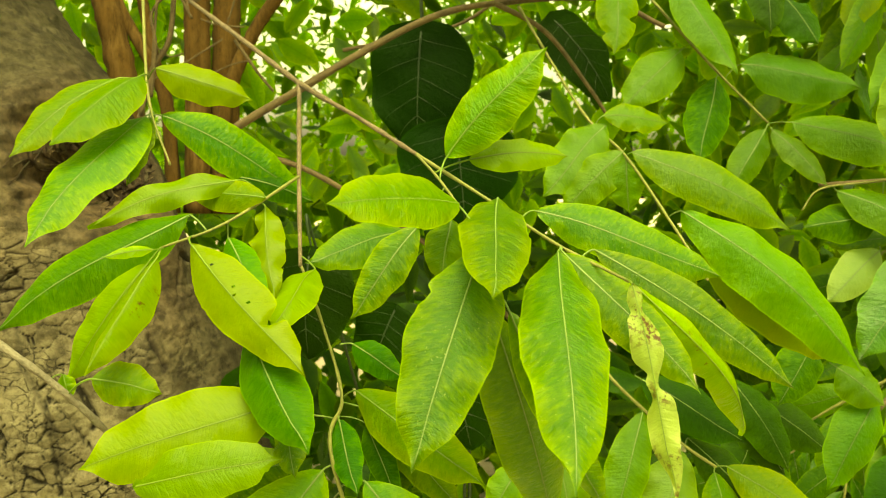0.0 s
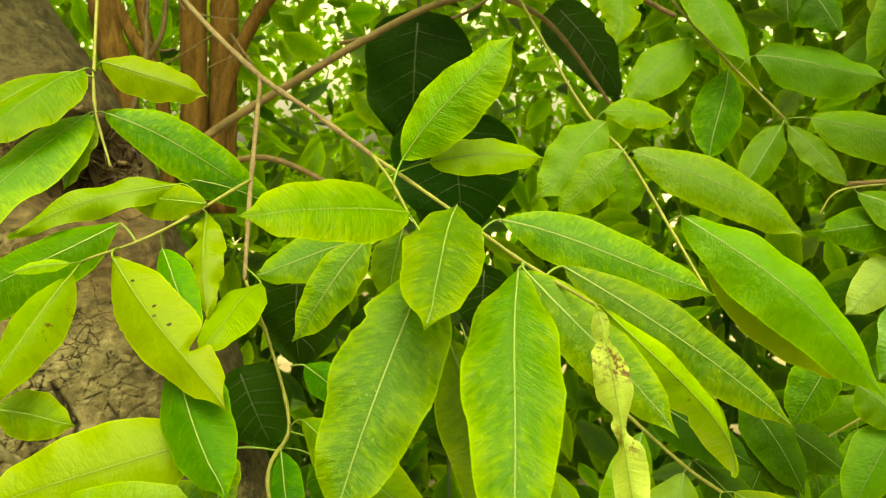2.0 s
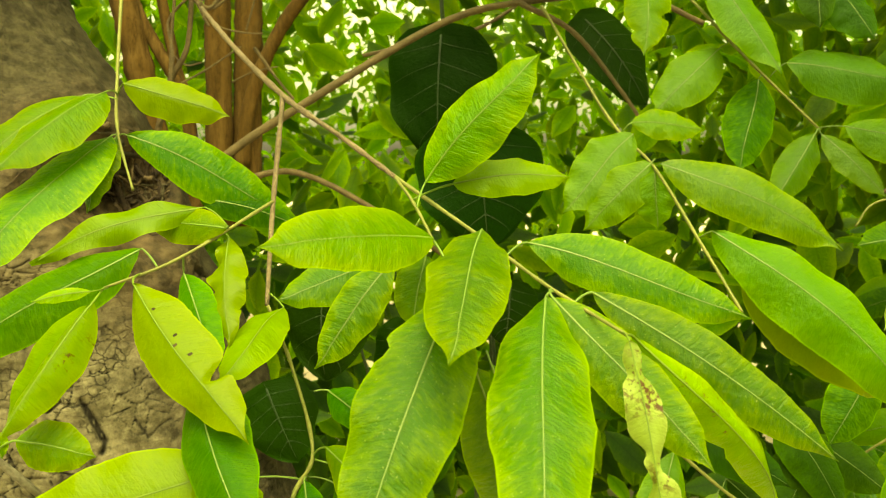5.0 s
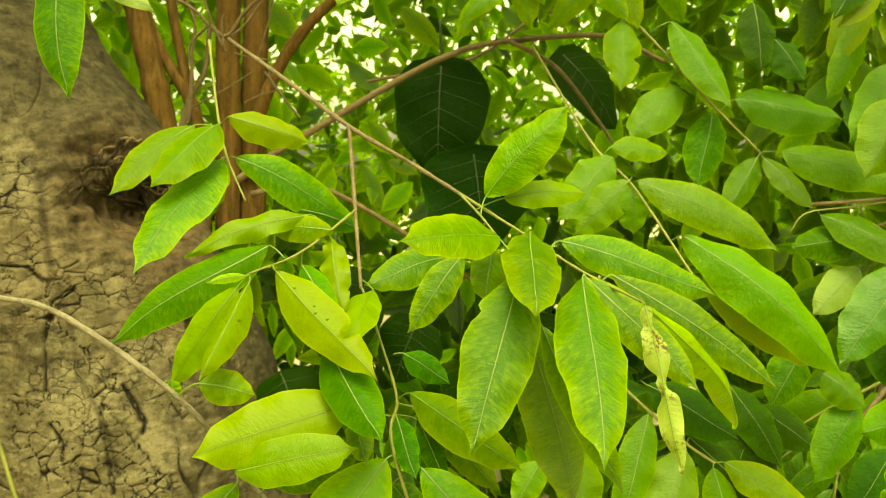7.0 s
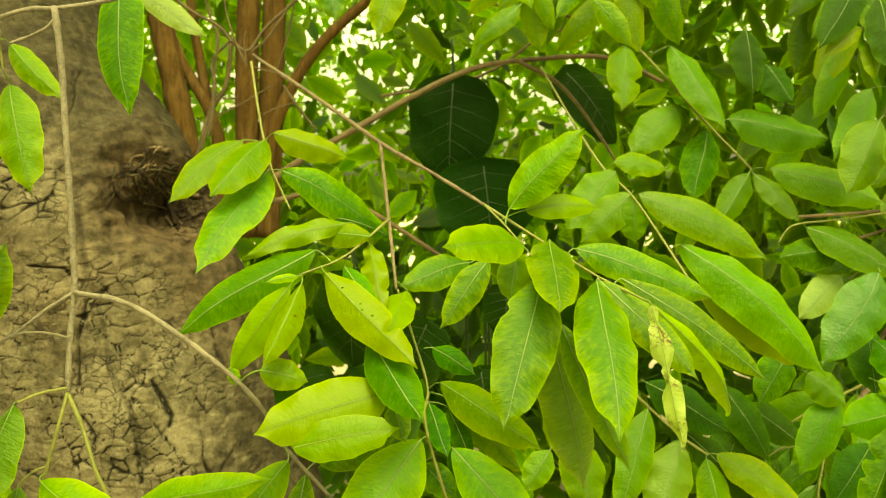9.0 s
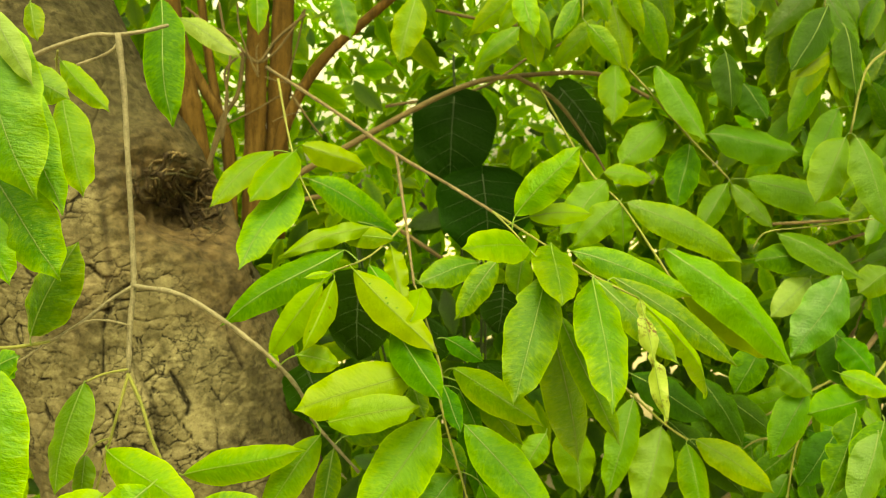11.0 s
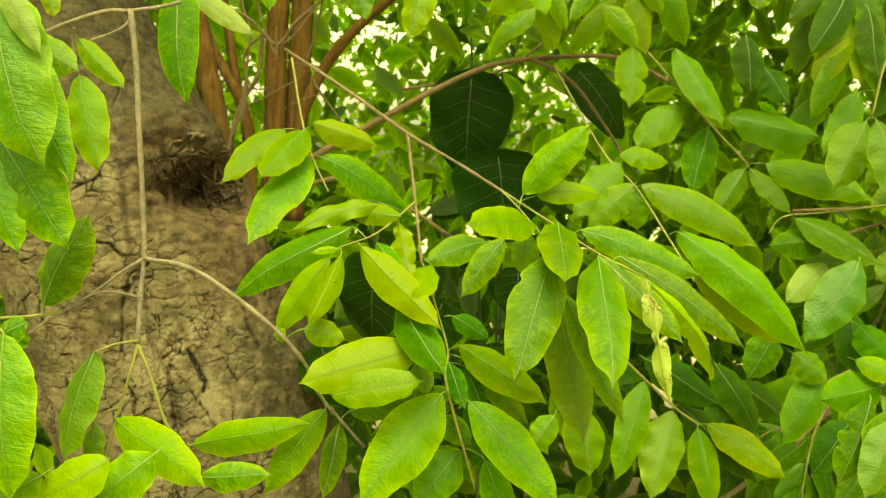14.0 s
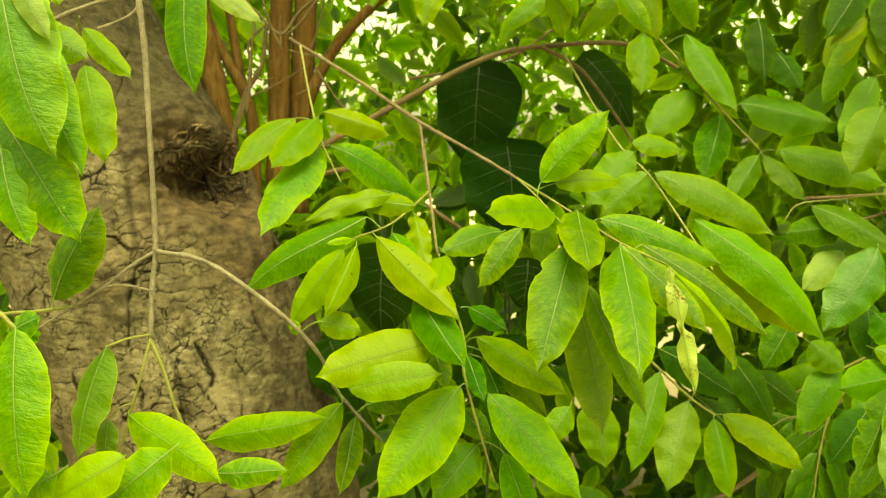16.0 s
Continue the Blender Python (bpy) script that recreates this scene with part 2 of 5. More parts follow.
RIB_YELLOW = plain_material("yellow_leaf_midrib", (0.046, 0.096, 0.003), (0.064, 0.116, 0.004), 300.0, 0.7)
RIB_DARK = plain_material("dark_leaf_vein", (0.004, 0.015, 0.002), (0.008, 0.023, 0.003), 300.0, 0.6)
TWIG = plain_material("green_twig", (0.058, 0.072, 0.013), (0.110, 0.120, 0.026), 260.0, 0.7, 0.6)
WOODY = plain_material("woody_twig", (0.040, 0.030, 0.013), (0.124, 0.100, 0.053), 420.0, 0.85, 1.0, 0.002)
GREYWOOD = plain_material("grey_twig", (0.052, 0.048, 0.027), (0.132, 0.124, 0.080), 420.0, 0.85, 1.0, 0.002)
BRANCHWOOD = plain_material("brown_branch", (0.034, 0.026, 0.010), (0.084, 0.064, 0.026), 380.0, 0.85, 1.0, 0.002)
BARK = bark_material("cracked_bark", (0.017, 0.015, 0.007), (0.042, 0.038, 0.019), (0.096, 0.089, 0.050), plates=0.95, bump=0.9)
FIBRE = bark_material("torn_bark_fibre", (0.030, 0.022, 0.011), (0.075, 0.056, 0.028), (0.150, 0.120, 0.065), scale=3.0)
# the same fibre in a near-black tone, for contrast in the recess
FIBRE_DARK = bark_material("dark_bark_fibre", (0.007, 0.005, 0.003), (0.020, 0.014, 0.007), (0.045, 0.032, 0.016), scale=3.0)
BROWN = bark_material("smooth_brown_bark", (0.031, 0.018, 0.0039), (0.069, 0.039, 0.0091), (0.083, 0.052, 0.0156), scale=2.0, rough=0.95, bump=0.8, stretch=0.12)
SOIL = plain_material("dry_soil", (0.27, 0.22, 0.14), (0.42, 0.355, 0.245), 30.0, 0.95, 0.6, 0.01)


# ---- shapes ----
def part(name, mesh, material, parent=None, label=""):
    """One mesh object, under a thing or a part."""
    mesh.materials.clear()
    mesh.materials.append(material)
    ob = new(name, mesh)
    ob.parent = parent
    return tagged(ob, label)


def thing(name, place, label, category, group="", kind=""):
    ob = new(name)
    ob.empty_display_size = 0.02
    ob.location = place
    return tagged(ob, label, category, group, kind)


def mesh_of(name, verts, faces, smooth=True):
    me = bpy.data.meshes.new(name)
    me.from_pydata([tuple(v) for v in verts], [], faces)
    if smooth:
        me.polygons.foreach_set("use_smooth", [True] * len(me.polygons))
    return me


def spline(points, count):
    """Points along a smooth curve through the given ones."""
    pts = [Vector(p) for p in points]
    pts = [2 * pts[0] - pts[1], *pts, 2 * pts[-1] - pts[-2]]
    out = []
    for k in range(count + 1):
        s = k / count * (len(pts) - 3)
        i = min(int(s), len(pts) - 4)
        f = s - i
        a, b, c, d = pts[i:i + 4]
        out.append(0.5 * (2 * b + (c - a) * f + (2 * a - 5 * b + 4 * c - d) * f * f + (3 * b - a - 3 * c + d) * f ** 3))
    return out


def tube(path, r0, r1, sides=8, knots=0.0, rng=None, origin=(0, 0, 0), power=1.0):
    """A tapered round stem along a path, with swollen nodes, closed at both ends."""
    origin, verts, faces = Vector(origin), [], []
    side = Vector((0, 0, 1)).cross(path[1] - path[0])
    side = side.normalized() if side.length > 1e-6 else Vector((1, 0, 0))
    last = len(path) - 1
    for k, p in enumerate(path):
        way = (path[min(k + 1, last)] - path[max(k - 1, 0)]).normalized()
        side = (side - way * side.dot(way)).normalized()
        up = way.cross(side)
        r = r0 + (r1 - r0) * (k / last) ** power
        if knots and rng:
            r *= 1 + knots * (rng.random() ** 3) + 0.06 * rng.uniform(-1, 1)
        for s in range(sides):
            a = 2 * math.pi * s / sides
            verts.append(p - origin + (side * math.cos(a) + up * math.sin(a)) * r)
    for k in range(last):
        for s in range(sides):
            faces.append((k * sides + s, k * sides + (s + 1) % sides, (k + 1) * sides + (s + 1) % sides, (k + 1) * sides + s))
    faces.append(tuple(range(sides))[::-1])
    faces.append(tuple(last * sides + s for s in range(sides)))
    return mesh_of("stem", verts, faces)


FACE = Vector((0.0, -1.0, 0.45)).normalized()


def profile(u, full=0.66, peak=0.8, drip=0.10):
    """Half width of a blade along its length, from 0 to 1: widest before the middle, with a drip tip."""
    w = max(0.0, math.sin(math.pi * min(u, 1.0) ** peak)) ** full
    w *= 1 - 0.36 * max(0.0, 1 - u / 0.24) ** 1.2
    if u > 0.86:
        f = (u - 0.86) / 0.14
        w = w * (1 - f) ** 0.9 * (1 - 0.3 * f) + drip * f * (1 - f) ** 0.5 * 0.9
    return w


def blade(base, tip, width, origin, rng, bend=0.08, roll=0.0, fold=0.38, wave=0.03, bites=(), curl=0.0, rows=32, cols=5, face=None, twist=0.0, full=0.66, holes=()):
    """A leaf blade from base to tip: arched, folded along the midrib, with a wavy margin. Returns its mesh and the midrib's line."""
    base, tip, origin = Vector(base), Vector(tip), Vector(origin)
    axis = tip - base
    length = axis.length
    way = axis.normalized()
    want = Vector(face) if face else FACE
    nor = want - way * want.dot(way)
    nor = (nor if nor.length > 0.05 else Vector((0, 0, 1)) - way * way.z).normalized()
    nor = Matrix.Rotation(radians(roll), 3, way) @ nor
    side = way.cross(nor)
    sway = rng.uniform(-0.03, 0.03) * length
    ph = [rng.uniform(0, 6.28) for _ in range(5)]
    freq = rng.uniform(3.0, 5.0)
    fold *= rng.uniform(0.8, 1.9)
    hook = rng.uniform(0.0, 0.05) * length
    rag = [[rng.gauss(0, 0.009) for _ in range(rows + 1)] for _ in range(2)]
    verts, faces, real, unit, line = [], [], [], [], []
    for i in range(rows + 1):
        u = i / rows
        arch = 4 * u * (1 - u)
        mid = base + axis * u + nor * (bend * length * arch) + side * (hook * max(0.0, u - 0.8) * 5 * (u - 1) * 4) + side * (sway * arch * math.sin(3 * u + ph[0]))
        turn = Matrix.Rotation(radians(twist * (u - 0.3)), 3, way)
        s2, n2 = turn @ side, turn @ nor
        line.append((mid, n2))
        half = max(0.5 * width * profile(u, full), 0.0002)
        for j in range(-cols, cols + 1):
            v = j / cols
            grow = 1 + 0.026 * math.sin(freq * 4.1 * u + ph[1] + (2.0 if v > 0 else 0.0)) + 0.018 * math.sin(19 * u + ph[2] - (1.3 if v > 0 else 0.0)) + rag[v > 0][i]
            for bu, bs, depth, reach in bites:
                if (v > 0) == (bs > 0):
                    grow *= 1 - depth * math.exp(-(((u - bu) / reach / (0.45 if u > bu else 1.0)) ** 2))
            off = v * half * grow
            lift = -abs(v) * half * fold * (1 - 0.3 * abs(v)) + 0.09 * half * math.sin(math.pi * abs(v)) - curl * half * v * v
            lift += wave * width * v * v * math.sin(freq * 5.2 * u + ph[3] + (1.7 if v > 0 else 0.0)) + 0.02 * width * abs(v) * math.sin(26 * u + ph[4] + v)
            verts.append(mid - origin + s2 * off + n2 * lift)
            real.append((u * length, off))
            unit.append((u, v))
    n = 2 * cols + 1
    gaps = [(int(hu * rows), int((hv + 1) / 2 * (n - 1))) for hu, hv in holes]
    for i in range(rows):
        for j in range(n - 1):
            a = i * n + j
            if (i, j) in gaps or (i, j - 1) in gaps:
                continue
            faces.append((a, a + 1, a + n + 1, a + n))
    for k, (i, j) in enumerate(gaps):
        # an eaten slit, its lip drawn in from the six corners of two faces
        a = i * n + j
        outer = [a, a + 1, a + 2, a + n + 2, a + n + 1, a + n]
        first = len(verts)
        for c, corner in enumerate(outer):
            share = (0.72, 0.66, 0.8, 0.7, 0.78, 0.84)[(c + k) % 6] if c % 3 != 1 else 0.88
            for values in (verts, real, unit):
                middle = sum((Vector(values[q]) for q in outer), Vector(values[a]) * 0.0) / 6.0
                values.append(middle.lerp(Vector(values[corner]), share))
        for c in range(6):
            d = (c + 1) % 6
            faces.append((outer[c], outer[d], first + d, first + c))
    me = mesh_of("blade", verts, faces)
    for name, values in (("real", real), ("unit", unit)):
        layer = me.uv_layers.new(name=name)
        layer.uv.foreach_set("vector", [c for poly in faces for k in poly for c in values[k]])
    return me, line


def rib(line, stalk, origin, r0, r1, until=0.97):
    """The stalk and the midrib of a leaf: round at the stalk, then a low ridge that shows on both faces."""
    origin = Vector(origin)
    nor = line[0][1]
    path = [(Vector(p), nor, 1.0) for p in stalk] + [(m, n, 0.3) for m, n in line[1:int(len(line) * until)]]
    last, sides, verts, faces = len(path) - 1, 6, [], []
    for k, (p, n, flat) in enumerate(path):
        way = (path[min(k + 1, last)][0] - path[max(k - 1, 0)][0]).normalized()
        side = way.cross(n).normalized()
        up = side.cross(way)
        r = r0 + (r1 - r0) * (max(0, k - len(stalk)) / last) ** 0.7
        for s in range(sides):
            a = 2 * math.pi * s / sides
            verts.append(p - origin + side * (math.cos(a) * r) + up * (math.sin(a) * r * flat))
    for k in range(last):
        for s in range(sides):
            faces.append((k * sides + s, k * sides + (s + 1) % sides, (k + 1) * sides + (s + 1) % sides, (k + 1) * sides + s))
    faces.append(tuple(range(sides))[::-1])
    faces.append(tuple(last * sides + s for s in range(sides)))
    return mesh_of("midrib", verts, faces)


rng = random.Random(11)


def leaf(spray, base, tip, width, kind, root=None, bend=0.07, roll=0.0, label="", **more):
    """A leaf with its stalk and midrib as a part of a spray. root: where the stalk leaves the twig."""
    base, tip = Vector(base), Vector(tip)
    me, line = blade(base, tip, width, spray.location, rng, bend, roll, **more)
    ob = part("leaf", me, LEAF[kind], spray, label)
    way = (tip - base).normalized()
    root = Vector(root) if root else base - way * 0.006 + Vector((0, 0.007, 0.0))
    gap = base - root
    mid = (root + base) * 0.25 + (base - way * (0.4 * gap.length)) * 0.5 if gap.dot(way) > 0.35 * gap.length else (root + base) * 0.5 + Vector((0, 0, 0.12 * gap.length))
    stalk = [root * (1 - f) ** 2 + mid * (2 * f * (1 - f)) + base * f * f for f in (0, 0.16, 0.33, 0.5, 0.66, 0.83, 0.97)]
    part("midrib", rib(line, stalk, spray.location, 0.0006 if width > 0.02 else 0.0004, 0.00018), RIB_YELLOW if kind in ("yellow", "pale", "sick") else RIB_FRESH if kind == "fresh" else RIB, ob, "pale green midrib and stalk")
    return ob


def stem(spray, points, r0, r1, material, name="twig", sides=8):
    path = spline(points, max(10, 9 * (len(points) - 1)))
    return part(name, tube(path, r0, r1, sides, 0.35, rng, spray.location), material, spray)


# ---- ground ----
def build_ground():
    size, cells = 60.0, 90
    verts, faces = [], []
    for i in range(cells + 1):
        for j in range(cells + 1):
            x, y = ((2 * i / cells - 1) * abs(2 * i / cells - 1) ** 1.5) * size, ((2 * j / cells - 1) * abs(2 * j / cells - 1) ** 1.5) * size
            verts.append((x, y, 0.04 * noise.noise((x * 0.8, y * 0.8, 0)) + 0.01 * noise.noise((x * 5, y * 5, 3))))
    for i in range(cells):
        for j in range(cells):
            a = i * (cells + 1) + j
            faces.append((a, a + cells + 1, a + cells + 2, a + 1))
    ground = part("ground", mesh_of("ground", verts, faces), SOIL)
    tagged(ground, "dry sandy soil under the trees", "ground", kind="structure")


build_ground()


# ---- the old tree trunk ----
BOUGHS = (
    ([(-0.98, 1.36, 2.15), (-0.4, 1.75, 2.45), (0.3, 1.8, 2.35), (0.9, 1.7, 2.05), (1.5, 1.65, 1.7)], 0.03, 0.006),
    ([(-0.98, 1.36, 2.15), (-0.3, 1.4, 2.35), (0.3, 1.3, 2.2), (0.8, 1.25, 1.95), (1.2, 1.3, 1.75)], 0.022, 0.005),
    ([(0.9, 1.7, 2.05), (1.0, 1.6, 1.7), (0.95, 1.5, 1.4), (0.8, 1.4, 1.05)], 0.012, 0.004),
    ([(0.8, 1.25, 1.95), (0.95, 1.3, 1.6), (0.85, 1.25, 1.3), (0.6, 1.2, 1.0)], 0.010, 0.003),
    ([(0.8, 1.4, 1.05), (0.5, 1.38, 0.8), (0.15, 1.35, 0.74), (-0.05, 1.3, 0.76)], 0.006, 0.003),
    ([(-0.3, 1.4, 2.35), (0.0, 1.1, 2.1), (0.35, 0.98, 1.95)], 0.010, 0.004),
)


# old splits in the bark: across and height along each, half width, depth
SPLITS = (
    (((-0.612, 1.405), (-0.587, 1.327), (-0.569, 1.271), (-0.560, 1.205), (-0.524, 1.130), (-0.507, 1.054)), 0.007, 0.5),
    (((-0.503, 1.184), (-0.490, 1.159), (-0.474, 1.127), (-0.476, 1.113)), 0.0045, 1.0),
    (((-0.503, 1.177), (-0.525, 1.182), (-0.542, 1.168), (-0.546, 1.141)), 0.003, 0.9),
    (((-0.525, 1.160), (-0.453, 1.050)), 0.0018, 0.7),
    (((-0.531, 1.156), (-0.522, 1.095), (-0.512, 1.029)), 0.0045, 0.7),
    (((-0.568, 1.327), (-0.594, 1.310), (-0.604, 1.255), (-0.604, 1.181)), 0.0035, 0.9),
    (((-0.436, 1.265), (-0.423, 1.211), (-0.406, 1.175)), 0.0025, 0.9),
    (((-0.624, 1.496), (-0.613, 1.439), (-0.600, 1.365)), 0.007, 0.6),
    (((-0.598, 1.134), (-0.579, 1.106), (-0.582, 1.082)), 0.003, 0.9),
    (((-0.678, 1.365), (-0.627, 1.360), (-0.605, 1.337)), 0.0025, 0.9),
)
SPLIT_RUNS = [(x0, z0, x1 - x0, z1 - z0, half, deep) for line, half, deep in SPLITS for (x0, z0), (x1, z1) in zip(line, line[1:])]


def split_at(x, z, wobble):
    """How deep the old splits are at a place on the front of the trunk, from 0 to 1."""
    most = 0.0
    if not 1.0 < z < 1.52:
        return most
    for x0, z0, dx, dz, half, deep in SPLIT_RUNS:
        if abs(z - z0 - dz / 2) > abs(dz) / 2 + 0.03 or abs(x - x0 - dx / 2) > abs(dx) / 2 + 0.03:
            continue
        f = max(0.0, min(1.0, ((x - x0) * dx + (z - z0) * dz) / (dx * dx + dz * dz)))
        away = (math.hypot(x - x0 - f * dx, z - z0 - f * dz) + wobble * 0.5) / (half * max(0.25, 0.8 + 70 * wobble))
        most = max(most, 0.8 * deep * math.exp(-away * away * (1 + 90 * abs(wobble))))
    return most


def build_trunk():
    axis = spline([(-0.427, 1.260, -0.100), (-0.477, 1.260, 0.618), (-0.509, 1.270, 0.844), (-0.551, 1.280, 0.989), (-0.637, 1.280, 1.224), (-0.714, 1.290, 1.400), (-0.827, 1.300, 1.563), (-0.938, 1.330, 1.772), (-1.046, 1.380, 2.014), (-1.206, 1.450, 2.430), (-1.506, 1.550, 3.630)], 1500)
    low = [p for p in axis if p.z < 0.75][::14]
    seen = [p for p in axis if 0.75 <= p.z <= 2.05]
    high = [p for p in axis if p.z > 2.05][::10]
    axis = low + seen + high
    last = len(axis) - 1
    angles = [math.pi * (1 + k / 300) for k in range(300)] + [math.pi * k / 40 for k in range(40)]
    around = len(angles)
    knot = Vector((-0.482, 1.050, 1.468))
    verts, faces, crack, hollow, plated = [], [], [], [], []
    for k, p in enumerate(axis):
        way = (axis[min(k + 1, last)] - axis[max(k - 1, 0)]).normalized()
        side = Vector((1, 0, 0)) - way * way.x
        side.normalize()
        back = way.cross(side)
        if back.y < 0:
            back = -back
        z = p.z
        r = 0.25 + 0.12 * max(0.0, 0.5 - z) - 0.03 * max(0, z - 1.6) + 0.24 * max(0.0, 0.15 - z)
        for a in angles:
            d = side * math.cos(a) + back * math.sin(a)
            q = p + d * r
            rr = r + 0.020 * noise.noise(q * 3.0) + 0.012 * noise.noise(q * 9.0)
            dent = q - knot
            near = math.sqrt(dent.x ** 2 * 0.8 + dent.z ** 2 * 1.8) * (1 + 0.4 * noise.noise(q * 10)) + 0.012 * noise.noise(q * 42) + max(0.0, d.y + 0.1)
            rr += 0.050 * math.exp(-((near / 0.16) ** 2)) - 0.15 * math.exp(-((near / 0.08) ** 2))
            ring = math.exp(-((near / 0.17) ** 2))
            rr += 0.007 * ring * noise.noise(Vector((q.x * 25, q.y * 25, (q.z + 2.2 * dent.x * dent.x) * 60)))
            warp = Vector((noise.noise(q * 9), noise.noise(q * 9 + Vector((9, 0, 0))), noise.noise(q * 9 + Vector((0, 9, 0))))) * 0.028
            warp += Vector((noise.noise(q * 34), noise.noise(q * 34 + Vector((9, 0, 0))), noise.noise(q * 34 + Vector((0, 9, 0))))) * 0.006
            w = q + warp
            # plates fade to the right and upward; the darker bark there also holds shade
            patch = 0.95 + 0.9 * noise.noise(q * 6 + Vector((2, 0, 1))) - 1.9 * max(0.0, d.x - 0.25) - 1.6 * max(0.0, q.z - 1.45) + 0.8 * max(0.0, 1.2 - q.z)
            patch = max(0.0, min(1.0, patch - 1.4 * math.exp(-((near / 0.12) ** 2))))
            dist, _ = noise.voronoi(Vector((w.x * 31, w.y * 31, w.z * 38)))
            thin = 0.05 + 0.07 * noise.noise(q * 9)
            broken = max(0.0, min(1.0, 0.62 + 2.4 * noise.noise(q * 13 + Vector((3, 3, 0)))))
            c = max(0.0, 1 - (dist[1] - dist[0]) / max(0.03, thin)) * min(1.0, 1.6 * patch) * broken
            long = abs(noise.noise(Vector((w.x * 9, w.y * 9, w.z * 2.6)) + Vector((4, 1, 7))))
            gash = max(0.0, 1 - long / 0.022) * max(0.0, min(1.0, 2.0 * noise.noise(q * 5 + Vector((1, 8, 3))) - 0.2)) * (1 - 0.6 * ring)
            if d.y < 0.2:
                gash = max(gash, split_at(q.x, q.z, 0.008 * noise.noise(q * 22) + 0.005 * noise.noise(q * 70)))
            dist2, _ = noise.voronoi(Vector((w.x * 60, w.y * 60, w.z * 80)))
            c2 = max(0.0, 1 - (dist2[1] - dist2[0]) / 0.12) * max(0.0, min(1.0, 2.6 * noise.noise(q * 8 + Vector((5, 5, 5))) - 0.2)) * (1 - ring)
            fine = noise.noise(Vector((q.x * 30, q.y * 30, q.z * 160)))
            rr += -0.005 * c - 0.010 * gash - 0.002 * c2 + 0.0026 * noise.noise(q * 40) + 0.0015 * noise.noise(q * 110) + 0.0009 * fine
            c = max(c, gash)
            verts.append(p + d * rr)
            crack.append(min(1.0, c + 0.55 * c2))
            plated.append(patch)
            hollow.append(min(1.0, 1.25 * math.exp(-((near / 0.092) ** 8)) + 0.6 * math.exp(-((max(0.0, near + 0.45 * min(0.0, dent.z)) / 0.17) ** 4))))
    for k in range(last):
        for s in range(around):
            faces.append((k * around + s, k * around + (s + 1) % around, (k + 1) * around + (s + 1) % around, (k + 1) * around + s))
    faces.append(tuple(last * around + s for s in range(around)))
    me = mesh_of("trunk", verts, faces)
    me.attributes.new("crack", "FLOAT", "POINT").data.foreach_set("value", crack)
    me.attributes.new("plated", "FLOAT", "POINT").data.foreach_set("value", plated)
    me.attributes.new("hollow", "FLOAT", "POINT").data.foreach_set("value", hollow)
    base = axis[0].copy()
    base.z = 0
    tree = thing("tree", base, "old leaning tree with cracked grey bark and a dark knot hole", "tree")
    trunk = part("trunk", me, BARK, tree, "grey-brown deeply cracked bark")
    trunk.location = -tree.location
    r = random.Random(3)
    skin = BVHTree.FromPolygons(verts, faces)
    for k in range(300):
        turn, far = r.uniform(0, 2 * math.pi), 0.10 * math.sqrt(r.random())
        span, lean = r.uniform(0.010, 0.05), turn + math.pi / 2 + r.gauss(0.0, 0.9 if far < 0.05 else 0.35)
        mid = knot + Vector((math.cos(turn) * far * 1.05, 0, math.sin(turn) * far * 0.9 + 0.012))
        thick = r.choice((0.0006, 0.001, 0.0016, 0.0032))
        path = []
        for f in range(9):
            e = f / 4 - 1
            at = mid + Vector((e * span * math.cos(lean), -0.4, e * span * math.sin(lean) - 0.4 * math.sin(turn) * e * e * span + 0.004 * math.sin(5 * e + k)))
            hit = skin.ray_cast(at, Vector((0, 1, 0)))[0]
            if hit is not None:
                path.append(hit + Vector((0, -thick * r.uniform(0.2, 2.2), 0)))
        if len(path) == 9 and max(abs(u.y - v.y) for u, v in zip(path, path[1:])) < 0.07:
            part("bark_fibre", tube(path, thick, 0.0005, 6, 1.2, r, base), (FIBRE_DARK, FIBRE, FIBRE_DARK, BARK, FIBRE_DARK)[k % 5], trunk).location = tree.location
    for points, r0, r1 in BOUGHS:
        part("limb", tube(spline(points, 60), r0, r1, 10, 0.15, r, base), WOODY, tree)
    return tree


build_trunk()


# ---- the brown many-stemmed shrub behind the trunk ----
def shrub_stem(shrub, points, r0, r1, material=None):
    path = spline(points, 40)
    return part("stem", tube(path, r0, r1, 14, 0.05, rng, shrub.location), material or BROWN, shrub)


